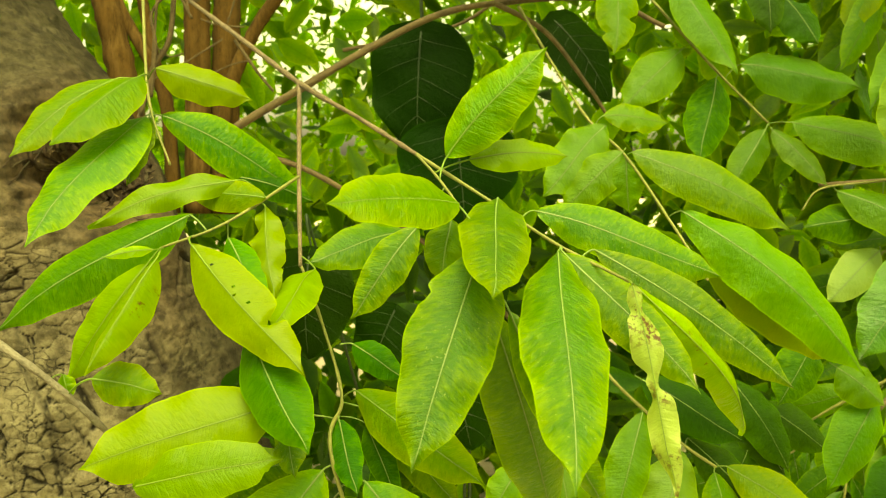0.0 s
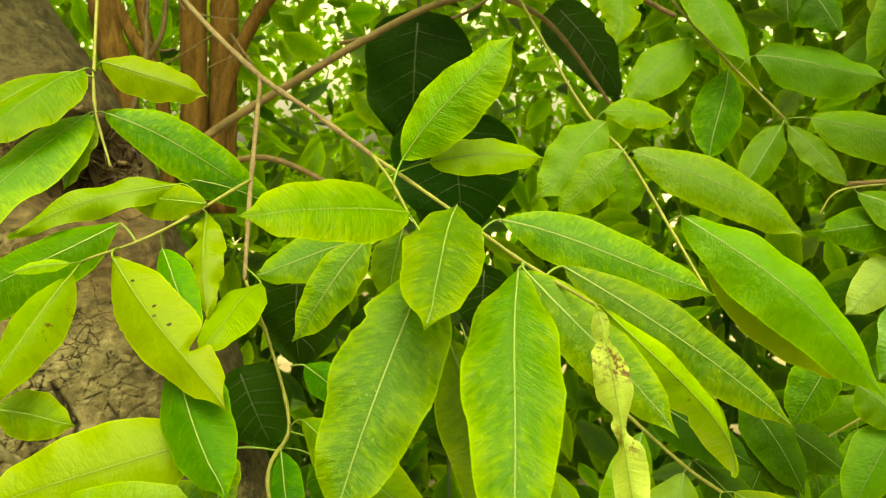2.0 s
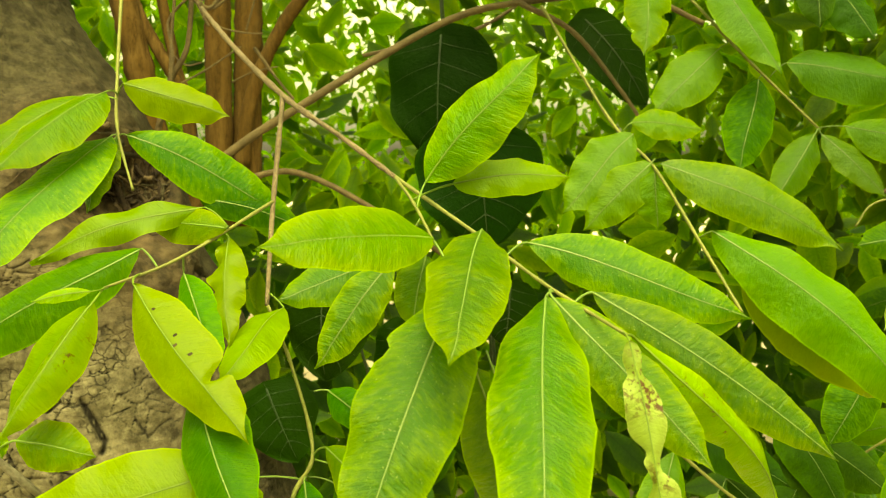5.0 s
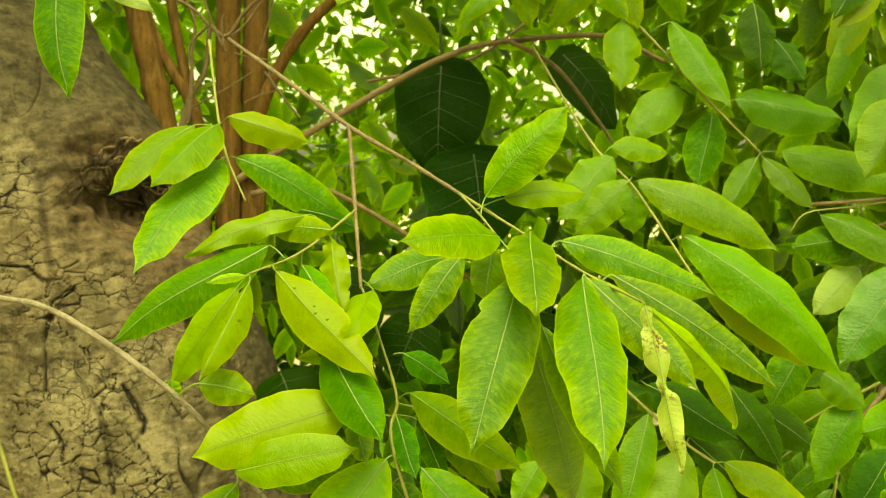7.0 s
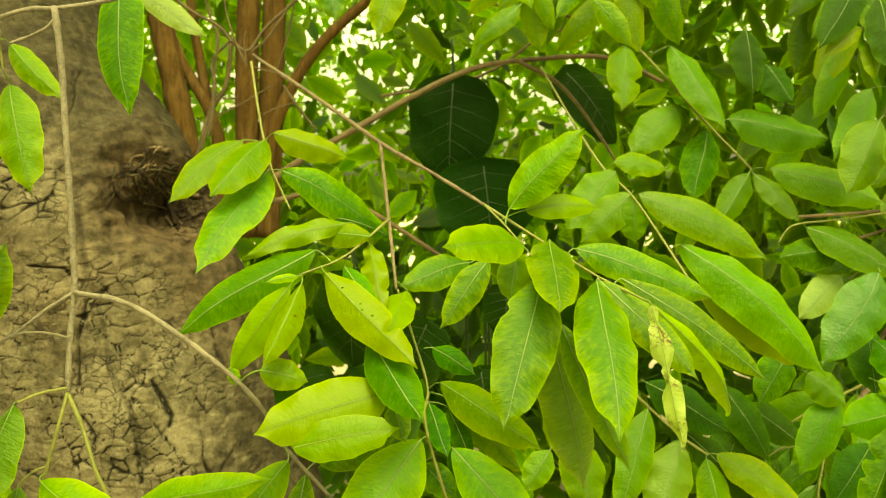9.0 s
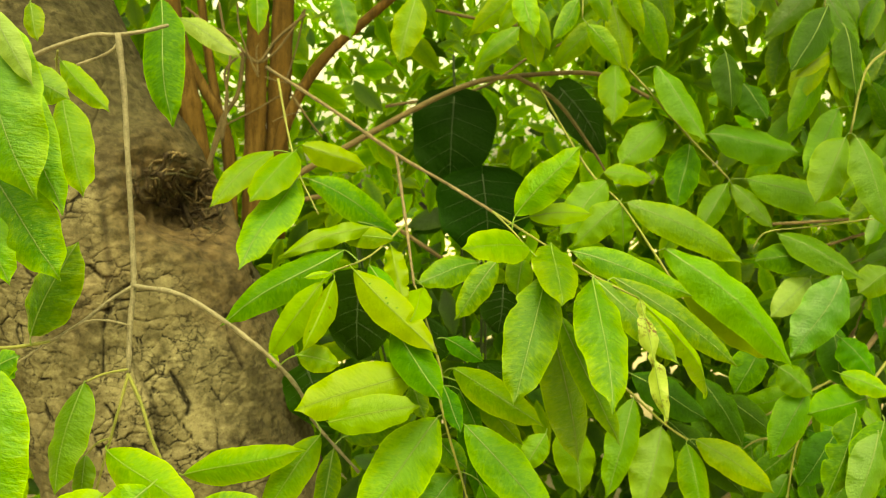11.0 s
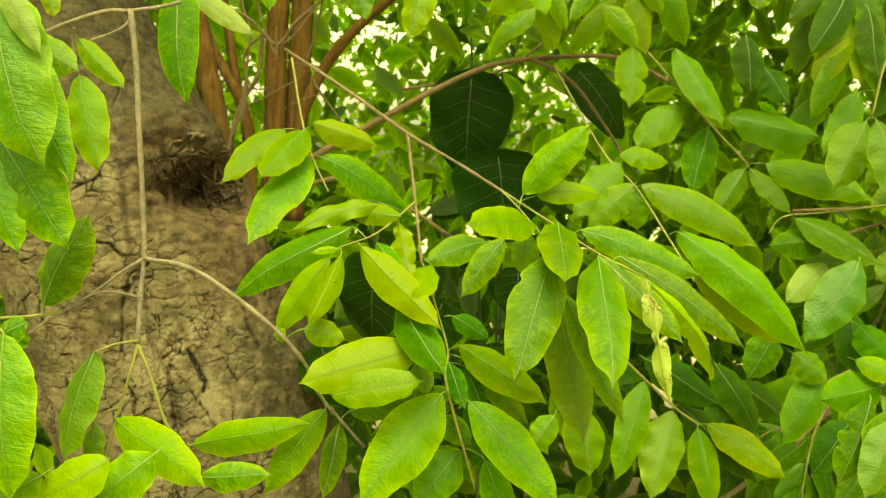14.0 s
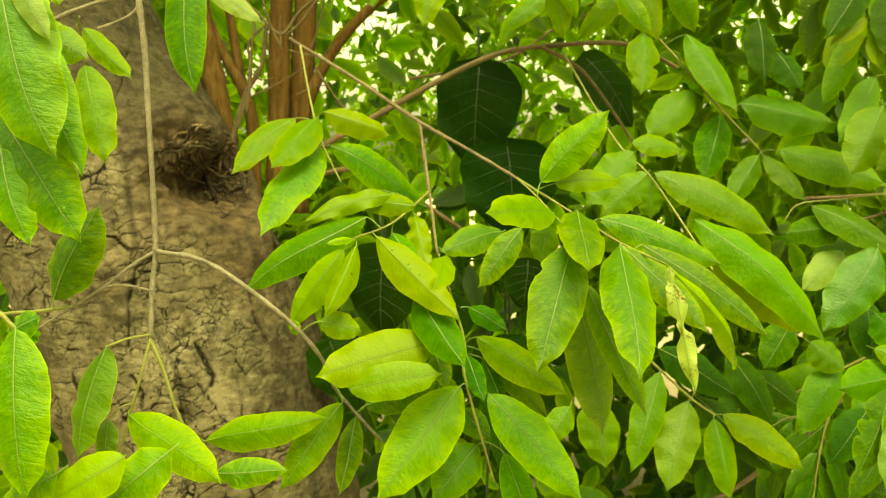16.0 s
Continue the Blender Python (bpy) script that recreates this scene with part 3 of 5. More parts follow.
def build_shrub():
    shrub = thing("shrub", (-0.30, 1.45, 0), "many-stemmed shrub with smooth reddish brown stems beside the trunk", "shrub")
    shrub_stem(shrub, [(-0.550, 1.450, 1.388), (-0.559, 1.450, 1.537), (-0.577, 1.450, 1.639), (-0.596, 1.450, 1.740), (-0.617, 1.450, 1.840), (-0.635, 1.450, 1.973)], 0.0270, 0.0220)
    shrub_stem(shrub, [(-0.496, 1.460, 1.388), (-0.499, 1.460, 1.561), (-0.519, 1.460, 1.641), (-0.549, 1.460, 1.697), (-0.585, 1.460, 1.767), (-0.609, 1.460, 1.843)], 0.0130, 0.0100)
    shrub_stem(shrub, [(-0.500, 1.500, 1.409), (-0.519, 1.500, 1.610), (-0.534, 1.500, 1.668), (-0.559, 1.500, 1.807), (-0.575, 1.500, 1.944)], 0.0110, 0.0090)
    shrub_stem(shrub, [(-0.455, 1.470, 1.388), (-0.448, 1.470, 1.596), (-0.446, 1.470, 1.734), (-0.441, 1.470, 1.869), (-0.442, 1.470, 2.004)], 0.0240, 0.0210)
    shrub_stem(shrub, [(-0.414, 1.500, 1.386), (-0.406, 1.500, 1.599), (-0.400, 1.500, 1.739), (-0.394, 1.500, 1.877), (-0.389, 1.500, 2.014)], 0.0260, 0.0230)
    shrub_stem(shrub, [(-0.410, 1.470, 1.493), (-0.389, 1.470, 1.614), (-0.339, 1.470, 1.723), (-0.281, 1.470, 1.798), (-0.212, 1.470, 1.860), (-0.121, 1.470, 1.940)], 0.0140, 0.0090)
    shrub_stem(shrub, [(-0.527, 1.360, 1.490), (-0.516, 1.360, 1.544), (-0.491, 1.360, 1.630), (-0.460, 1.360, 1.684), (-0.449, 1.360, 1.764)], 0.0060, 0.0040, BRANCHWOOD)
    shrub_stem(shrub, [(-0.486, 1.340, 1.586), (-0.476, 1.340, 1.671), (-0.481, 1.340, 1.723), (-0.454, 1.340, 1.755), (-0.442, 1.340, 1.765)], 0.0030, 0.0020, BRANCHWOOD)
    shrub_stem(shrub, [(-0.449, 1.360, 1.764), (-0.417, 1.360, 1.748), (-0.384, 1.360, 1.791), (-0.325, 1.360, 1.844)], 0.0040, 0.0030, BRANCHWOOD)
    shrub_stem(shrub, [(-0.432, 1.300, 1.752), (-0.459, 1.300, 1.782), (-0.505, 1.300, 1.807), (-0.545, 1.300, 1.837)], 0.0030, 0.0030, BRANCHWOOD)
    shrub_stem(shrub, [(-0.408, 1.300, 1.717), (-0.411, 1.300, 1.758), (-0.407, 1.300, 1.773)], 0.0020, 0.0010, BRANCHWOOD)
    shrub_stem(shrub, [(-0.360, 1.400, 1.690), (-0.322, 1.400, 1.636), (-0.295, 1.400, 1.603)], 0.0030, 0.0020, BRANCHWOOD)
    shrub_stem(shrub, [(-0.493, 1.340, 1.858), (-0.483, 1.340, 1.806), (-0.470, 1.340, 1.770), (-0.474, 1.340, 1.723), (-0.478, 1.340, 1.681), (-0.485, 1.340, 1.618), (-0.504, 1.340, 1.556)], 0.0028, 0.0022, BRANCHWOOD)
    shrub_stem(shrub, [(-0.326, 1.360, 1.854), (-0.352, 1.360, 1.812), (-0.384, 1.360, 1.769), (-0.413, 1.360, 1.746)], 0.0026, 0.0022, BRANCHWOOD)
    shrub_stem(shrub, [(-0.332, 1.380, 1.849), (-0.343, 1.380, 1.795), (-0.356, 1.380, 1.747), (-0.367, 1.380, 1.715)], 0.0020, 0.0016, BRANCHWOOD)
    shrub_stem(shrub, [(-0.415, 1.340, 1.715), (-0.427, 1.340, 1.739), (-0.439, 1.340, 1.767), (-0.454, 1.340, 1.817), (-0.457, 1.340, 1.858)], 0.0022, 0.0016, BRANCHWOOD)
    shrub_stem(shrub, [(-0.484, 1.360, 1.673), (-0.461, 1.360, 1.657), (-0.437, 1.360, 1.661)], 0.0016, 0.0012, BRANCHWOOD)
    shrub_stem(shrub, [(-0.406, 1.360, 1.718), (-0.385, 1.360, 1.711), (-0.353, 1.360, 1.706), (-0.333, 1.360, 1.705)], 0.0015, 0.0012, BRANCHWOOD)
    shrub_stem(shrub, [(-0.394, 1.380, 1.631), (-0.357, 1.380, 1.647), (-0.315, 1.380, 1.655)], 0.0015, 0.0010, BRANCHWOOD)
    shrub_stem(shrub, [(-0.489, 1.360, 1.618), (-0.461, 1.360, 1.633), (-0.428, 1.360, 1.650), (-0.370, 1.360, 1.685)], 0.0018, 0.0014, BRANCHWOOD)
    shrub_stem(shrub, [(-0.354, 1.150, 1.484), (-0.294, 1.150, 1.526), (-0.214, 1.150, 1.573), (-0.095, 1.150, 1.641), (-0.005, 1.150, 1.683), (0.080, 1.150, 1.699), (0.221, 1.150, 1.705), (0.314, 1.150, 1.666)], 0.0062, 0.0035, BRANCHWOOD)
    shrub_stem(shrub, [(0.074, 1.140, 1.696), (0.145, 1.140, 1.656), (0.208, 1.140, 1.578), (0.241, 1.140, 1.528)], 0.0040, 0.0020, BRANCHWOOD)
    shrub_stem(shrub, [(-0.161, 1.300, 1.657), (0.016, 1.300, 1.694), (0.125, 1.300, 1.763), (0.180, 1.300, 1.786), (0.278, 1.300, 1.854)], 0.0030, 0.0020, BRANCHWOOD)
    shrub_stem(shrub, [(-0.342, 1.200, 1.464), (-0.238, 1.200, 1.477), (-0.089, 1.200, 1.396), (0.062, 1.200, 1.283), (0.151, 1.200, 1.167)], 0.0050, 0.0030, BRANCHWOOD)
    shrub_stem(shrub, [(0.590, 1.250, 1.442), (0.701, 1.250, 1.450), (0.833, 1.250, 1.464)], 0.0032, 0.0026, BRANCHWOOD)
    shrub_stem(shrub, [(0.660, 1.250, 1.389), (0.747, 1.250, 1.418), (0.856, 1.250, 1.454)], 0.0032, 0.0026, BRANCHWOOD)
    shrub_stem(shrub, [(-0.065, 1.350, 1.856), (0.015, 1.350, 1.842), (0.176, 1.350, 1.818), (0.315, 1.350, 1.800)], 0.0035, 0.0030, BRANCHWOOD)
    return shrub


build_shrub()


# ---- the sprays in front ----

# slender woody branch with broad mottled yellow-green leaves, one of them withered
main = thing("leafy_branch", (-0.370, 1.190, 1.710), "slender woody branch with broad mottled yellow-green leaves, one of them withered", "branch", "leafy branches")
stem(main, [(-0.370, 1.190, 1.710), (-0.213, 0.840, 1.598), (-0.121, 0.678, 1.531), (-0.065, 0.604, 1.497), (-0.018, 0.542, 1.467)], 0.0028, 0.0014, WOODY)
stem(main, [(-0.018, 0.542, 1.467), (0.029, 0.503, 1.437), (0.067, 0.465, 1.412), (0.099, 0.420, 1.396)], 0.0012, 0.0008, TWIG)
stem(main, [(-0.018, 0.542, 1.467), (-0.004, 0.512, 1.452), (0.009, 0.475, 1.435)], 0.0009, 0.0007, TWIG)
leaf(main, (0.002, 0.517, 1.464), (0.067, 0.519, 1.535), 0.0378, "fresh", root=(-0.002, 0.507, 1.450))
leaf(main, (0.017, 0.526, 1.463), (0.086, 0.548, 1.466), 0.0245, "yellow", root=(-0.006, 0.516, 1.454), full=0.6)
leaf(main, (0.009, 0.471, 1.436), (-0.058, 0.393, 1.438), 0.0357, "fresh", root=(0.009, 0.475, 1.435), wave=0.008, bend=0.05, fold=0.1, full=0.52)
leaf(main, (0.034, 0.493, 1.439), (0.023, 0.367, 1.395), 0.0399, "mid", root=(0.035, 0.497, 1.433), bend=0.03, full=0.6)
leaf(main, (0.059, 0.513, 1.430), (0.184, 0.517, 1.386), 0.0352, "mid", root=(0.047, 0.486, 1.425))
leaf(main, (0.021, 0.440, 1.411), (-0.015, 0.362, 1.313), 0.0476, "mid", root=(0.009, 0.475, 1.435), full=0.6, bites=((0.3, 1, 0.25, 0.03),))
leaf(main, (0.065, 0.447, 1.409), (0.055, 0.318, 1.319), 0.0431, "mid", root=(0.070, 0.461, 1.410))
leaf(main, (0.089, 0.464, 1.409), (0.207, 0.456, 1.327), 0.0303, "mid", root=(0.079, 0.450, 1.406))
leaf(main, (0.068, 0.449, 1.409), (0.135, 0.408, 1.338), 0.0304, "mid", root=(0.069, 0.463, 1.411))
leaf(main, (0.104, 0.430, 1.393), (0.187, 0.485, 1.290), 0.0207, "pale", root=(0.099, 0.420, 1.396), curl=0.4, wave=0.1, bites=((0.35, 1, 0.4, 0.05), (0.5, 1, 0.3, 0.04)), bend=0.15)
leaf(main, (0.098, 0.409, 1.396), (0.113, 0.371, 1.297), 0.0172, "sick", root=(0.097, 0.422, 1.397), rows=60, cols=7, twist=60, wave=0.12, bend=0.02, full=0.4, bites=((0.13, 1, 0.55, 0.06), (0.13, -1, 0.4, 0.06), (0.44, 1, 0.6, 0.05), (0.5, -1, 0.78, 0.1), (0.55, 1, 0.72, 0.12), (0.3, -1, 0.15, 0.03)))
leaf(main, (0.005, 0.480, 1.426), (-0.001, 0.466, 1.389), 0.0264, "fresh", root=(0.007, 0.480, 1.437))
leaf(main, (-0.016, 0.505, 1.420), (-0.058, 0.491, 1.363), 0.0278, "mid", root=(0.001, 0.498, 1.445))
leaf(main, (-0.028, 0.599, 1.410), (-0.096, 0.549, 1.392), 0.0341, "mid")
leaf(main, (0.030, 0.472, 1.369), (0.079, 0.553, 1.201), 0.0466, "green")
leaf(main, (0.039, 0.460, 1.373), (0.096, 0.451, 1.253), 0.0267, "green", roll=20)

# drooping side branch with wavy, insect-eaten yellow-green leaves
left = thing("leafy_branch", (-0.119, 0.667, 1.530), "drooping side branch with wavy, insect-eaten yellow-green leaves", "branch", "leafy branches")
stem(left, [(-0.121, 0.678, 1.531), (-0.107, 0.593, 1.452), (-0.097, 0.537, 1.391)], 0.0019, 0.0013, WOODY)
stem(left, [(-0.107, 0.591, 1.452), (-0.141, 0.516, 1.422), (-0.178, 0.498, 1.407)], 0.0012, 0.0007, TWIG)
leaf(left, (-0.140, 0.553, 1.450), (-0.231, 0.516, 1.418), 0.0217, "yellow", root=(-0.124, 0.552, 1.437), wave=0.14, bend=0.1)
leaf(left, (-0.167, 0.523, 1.427), (-0.282, 0.494, 1.354), 0.0378, "deep", root=(-0.152, 0.510, 1.417))
leaf(left, (-0.154, 0.483, 1.411), (-0.075, 0.427, 1.342), 0.0357, "yellow", root=(-0.160, 0.506, 1.414), rows=64, cols=12, holes=((0.19, -0.2), (0.39, -0.32), (0.43, -0.14), (0.5, -0.26)), bites=((0.66, -1, 0.8, 0.045),), bend=0.04, full=0.75)
leaf(left, (-0.122, 0.545, 1.432), (-0.105, 0.491, 1.375), 0.0231, "yellow", root=(-0.127, 0.547, 1.435), wave=0.12, rows=40, bites=((0.25, 1, 0.4, 0.06), (0.5, 1, 0.35, 0.05), (0.7, -1, 0.3, 0.05)))
leaf(left, (-0.087, 0.539, 1.389), (-0.102, 0.463, 1.361), 0.0281, "yellow", root=(-0.098, 0.543, 1.398), full=0.6)
leaf(left, (-0.171, 0.472, 1.403), (-0.192, 0.418, 1.345), 0.0216, "pale", root=(-0.178, 0.498, 1.407), rows=44, cols=8, holes=((0.45, 0.13), (0.75, 0.13), (0.52, 0.26)), curl=0.7, fold=0.5)
leaf(left, (-0.186, 0.497, 1.397), (-0.237, 0.490, 1.322), 0.0314, "yellow", root=(-0.178, 0.498, 1.407))
leaf(left, (-0.174, 0.476, 1.408), (-0.198, 0.460, 1.405), 0.0076, "pale", root=(-0.176, 0.498, 1.407))
leaf(left, (-0.119, 0.533, 1.438), (-0.182, 0.565, 1.442), 0.0243, "fresh", root=(-0.124, 0.552, 1.437))
leaf(left, (-0.142, 0.523, 1.412), (-0.107, 0.483, 1.365), 0.0225, "deep", root=(-0.140, 0.518, 1.423))

# thin hanging twig with light green pointed leaves
upper = thing("leafy_branch", (-0.269, 0.729, 1.623), "thin hanging twig with light green pointed leaves", "branch", "leafy branches")
stem(upper, [(-0.269, 0.729, 1.623), (-0.245, 0.665, 1.548), (-0.226, 0.622, 1.503), (-0.201, 0.588, 1.461)], 0.0015, 0.0008, TWIG)
leaf(upper, (-0.229, 0.613, 1.529), (-0.263, 0.535, 1.473), 0.0399, "fresh", root=(-0.237, 0.647, 1.530), full=0.55)
leaf(upper, (-0.259, 0.640, 1.530), (-0.314, 0.578, 1.466), 0.0334, "fresh", root=(-0.236, 0.644, 1.527), full=0.58)
leaf(upper, (-0.225, 0.632, 1.537), (-0.153, 0.647, 1.513), 0.0317, "yellow", root=(-0.237, 0.647, 1.530), full=0.55)
leaf(upper, (-0.228, 0.617, 1.499), (-0.267, 0.505, 1.407), 0.0454, "mid", root=(-0.225, 0.620, 1.500), full=0.6)
leaf(upper, (-0.229, 0.626, 1.499), (-0.233, 0.587, 1.445), 0.0223, "mid", root=(-0.227, 0.624, 1.505))
leaf(upper, (-0.215, 0.612, 1.499), (-0.112, 0.685, 1.433), 0.0405, "mid", root=(-0.224, 0.619, 1.499))
leaf(upper, (-0.173, 0.635, 1.454), (-0.109, 0.671, 1.431), 0.0241, "dark")

# hanging green twig with large yellowing and deep green leaves
middle = thing("leafy_branch", (-0.096, 0.536, 1.391), "hanging green twig with large yellowing and deep green leaves", "branch", "leafy branches")
stem(middle, [(-0.096, 0.536, 1.391), (-0.083, 0.540, 1.351), (-0.068, 0.524, 1.304), (-0.069, 0.476, 1.282), (-0.039, 0.476, 1.181)], 0.0009, 0.0012, TWIG)
leaf(middle, (-0.116, 0.469, 1.359), (-0.071, 0.409, 1.305), 0.0369, "deep")
leaf(middle, (-0.057, 0.511, 1.312), (0.025, 0.450, 1.271), 0.0351, "fresh", root=(-0.068, 0.524, 1.302))
leaf(middle, (-0.064, 0.551, 1.335), (-0.026, 0.523, 1.316), 0.0224, "deep", root=(-0.072, 0.548, 1.335))
leaf(middle, (-0.097, 0.455, 1.319), (-0.201, 0.425, 1.291), 0.0474, "yellow", full=0.52, bend=0.05)
leaf(middle, (-0.171, 0.425, 1.281), (-0.089, 0.430, 1.295), 0.0333, "yellow", root=(-0.185, 0.470, 1.271), full=0.5, fold=0.12, rows=48, bites=((0.95, -1, 0.5, 0.04), (0.88, 1, 0.35, 0.03), (0.93, 1, 0.4, 0.02)))
leaf(middle, (-0.073, 0.470, 1.274), (-0.146, 0.423, 1.181), 0.0562, "green", root=(-0.067, 0.476, 1.275))
leaf(middle, (-0.047, 0.467, 1.268), (0.035, 0.420, 1.185), 0.0434, "green", root=(-0.063, 0.476, 1.261))
leaf(middle, (-0.054, 0.500, 1.208), (-0.098, 0.474, 1.162), 0.0435, "green", root=(-0.049, 0.476, 1.216))
leaf(middle, (-0.098, 0.489, 1.301), (-0.085, 0.442, 1.280), 0.0212, "mid", root=(-0.068, 0.506, 1.294))
leaf(middle, (-0.067, 0.498, 1.297), (-0.051, 0.459, 1.262), 0.0202, "dark", root=(-0.068, 0.510, 1.295))
leaf(middle, (-0.050, 0.507, 1.291), (-0.030, 0.492, 1.246), 0.0192, "dark", root=(-0.068, 0.510, 1.295))
leaf(middle, (-0.046, 0.520, 1.294), (0.012, 0.488, 1.241), 0.0265, "fresh", root=(-0.068, 0.522, 1.301))
leaf(middle, (-0.071, 0.500, 1.243), (-0.043, 0.485, 1.219), 0.0257, "mid", root=(-0.062, 0.476, 1.257))
leaf(middle, (-0.044, 0.550, 1.276), (-0.020, 0.501, 1.160), 0.0226, "dark")
leaf(middle, (-0.029, 0.488, 1.204), (0.002, 0.453, 1.125), 0.0315, "deep", root=(-0.052, 0.477, 1.220))

# bare curved twig ending in fresh green leaves before the trunk
lower = thing("leafy_branch", (-0.353, 0.466, 1.395), "bare curved twig ending in fresh green leaves before the trunk", "branch", "leafy branches")
stem(lower, [(-0.353, 0.466, 1.395), (-0.297, 0.446, 1.386), (-0.231, 0.449, 1.338), (-0.202, 0.466, 1.299), (-0.191, 0.496, 1.260), (-0.148, 0.497, 1.211)], 0.0022, 0.0015, GREYWOOD)
leaf(lower, (-0.183, 0.473, 1.255), (-0.237, 0.449, 1.179), 0.0345, "fresh", root=(-0.194, 0.489, 1.269))
leaf(lower, (-0.173, 0.501, 1.233), (-0.185, 0.472, 1.166), 0.0243, "mid", root=(-0.170, 0.497, 1.236))
leaf(lower, (-0.164, 0.500, 1.245), (-0.093, 0.500, 1.269), 0.0367, "mid", root=(-0.172, 0.497, 1.238))
leaf(lower, (-0.200, 0.444, 1.337), (-0.163, 0.452, 1.326), 0.0255, "fresh", root=(-0.220, 0.455, 1.323))
leaf(lower, (-0.229, 0.470, 1.333), (-0.225, 0.470, 1.318), 0.0107, "fresh", root=(-0.228, 0.450, 1.334))
leaf(lower, (-0.307, 0.459, 1.221), (-0.191, 0.442, 1.250), 0.0328, "fresh")
leaf(lower, (-0.288, 0.423, 1.204), (-0.223, 0.420, 1.209), 0.0264, "mid")

# grey forked twig hanging before the trunk with light green leaves
hanging = thing("leafy_branch", (-0.375, 0.490, 1.626), "grey forked twig hanging before the trunk with light green leaves", "branch", "leafy branches")
stem(hanging, [(-0.375, 0.490, 1.627), (-0.368, 0.485, 1.579), (-0.363, 0.480, 1.511), (-0.358, 0.475, 1.444), (-0.355, 0.470, 1.397), (-0.355, 0.460, 1.359), (-0.353, 0.450, 1.318)], 0.0026, 0.0020, GREYWOOD)
stem(hanging, [(-0.469, 0.500, 1.601), (-0.443, 0.500, 1.613), (-0.422, 0.500, 1.621), (-0.401, 0.500, 1.627), (-0.378, 0.500, 1.628), (-0.356, 0.510, 1.634), (-0.348, 0.550, 1.648)], 0.0021, 0.0017, GREYWOOD)
stem(hanging, [(-0.417, 0.500, 1.599), (-0.398, 0.500, 1.606), (-0.382, 0.495, 1.613), (-0.374, 0.495, 1.625)], 0.0012, 0.0012, GREYWOOD)
stem(hanging, [(-0.356, 0.470, 1.394), (-0.373, 0.460, 1.382), (-0.388, 0.450, 1.368), (-0.402, 0.440, 1.357), (-0.420, 0.435, 1.345), (-0.445, 0.430, 1.328)], 0.0016, 0.0009, GREYWOOD)
stem(hanging, [(-0.353, 0.455, 1.360), (-0.371, 0.450, 1.365), (-0.387, 0.446, 1.365), (-0.399, 0.442, 1.360)], 0.0009, 0.0008, GREYWOOD)
stem(hanging, [(-0.416, 0.436, 1.348), (-0.442, 0.430, 1.344), (-0.469, 0.425, 1.342), (-0.490, 0.420, 1.335)], 0.0014, 0.0014, TWIG)
stem(hanging, [(-0.353, 0.450, 1.321), (-0.370, 0.440, 1.319), (-0.383, 0.430, 1.314)], 0.0012, 0.0009, TWIG)
stem(hanging, [(-0.353, 0.450, 1.318), (-0.358, 0.440, 1.288), (-0.365, 0.435, 1.258), (-0.376, 0.430, 1.213)], 0.0014, 0.0010, TWIG)
stem(hanging, [(-0.353, 0.450, 1.316), (-0.340, 0.445, 1.290), (-0.329, 0.440, 1.260), (-0.318, 0.440, 1.232), (-0.311, 0.440, 1.201)], 0.0016, 0.0012, TWIG)
stem(hanging, [(-0.365, 0.436, 1.262), (-0.375, 0.432, 1.258), (-0.384, 0.430, 1.248)], 0.0010, 0.0008, TWIG)
leaf(hanging, (-0.492, 0.640, 1.584), (-0.454, 0.601, 1.474), 0.0435, "fresh", root=(-0.488, 0.620, 1.597), full=0.5, wave=0.04)
leaf(hanging, (-0.509, 0.675, 1.631), (-0.443, 0.647, 1.570), 0.0271, "fresh", root=(-0.491, 0.620, 1.623), full=0.55)
stem(hanging, [(-0.479, 0.600, 1.629), (-0.487, 0.615, 1.617), (-0.487, 0.620, 1.595)], 0.0011, 0.0009, TWIG)
leaf(hanging, (-0.393, 0.672, 1.703), (-0.364, 0.619, 1.552), 0.0470, "dark", root=(-0.392, 0.660, 1.719), full=0.6)
leaf(hanging, (-0.378, 0.690, 1.686), (-0.298, 0.658, 1.635), 0.0262, "grey", root=(-0.384, 0.680, 1.690))
leaf(hanging, (-0.429, 0.428, 1.354), (-0.387, 0.428, 1.437), 0.0452, "mid", root=(-0.430, 0.431, 1.345), full=0.55)
leaf(hanging, (-0.380, 0.420, 1.316), (-0.391, 0.386, 1.228), 0.0384, "plain", root=(-0.383, 0.430, 1.314), full=0.58, fold=0.3, roll=18)
leaf(hanging, (-0.361, 0.418, 1.257), (-0.272, 0.384, 1.210), 0.0376, "fresh", root=(-0.365, 0.435, 1.257), full=0.55)
leaf(hanging, (-0.383, 0.428, 1.249), (-0.381, 0.413, 1.210), 0.0198, "plain", root=(-0.382, 0.431, 1.251))
leaf(hanging, (-0.507, 0.600, 1.679), (-0.493, 0.586, 1.635), 0.0214, "fresh")
leaf(hanging, (-0.452, 0.430, 1.336), (-0.461, 0.420, 1.310), 0.0296, "deep", root=(-0.445, 0.430, 1.328))

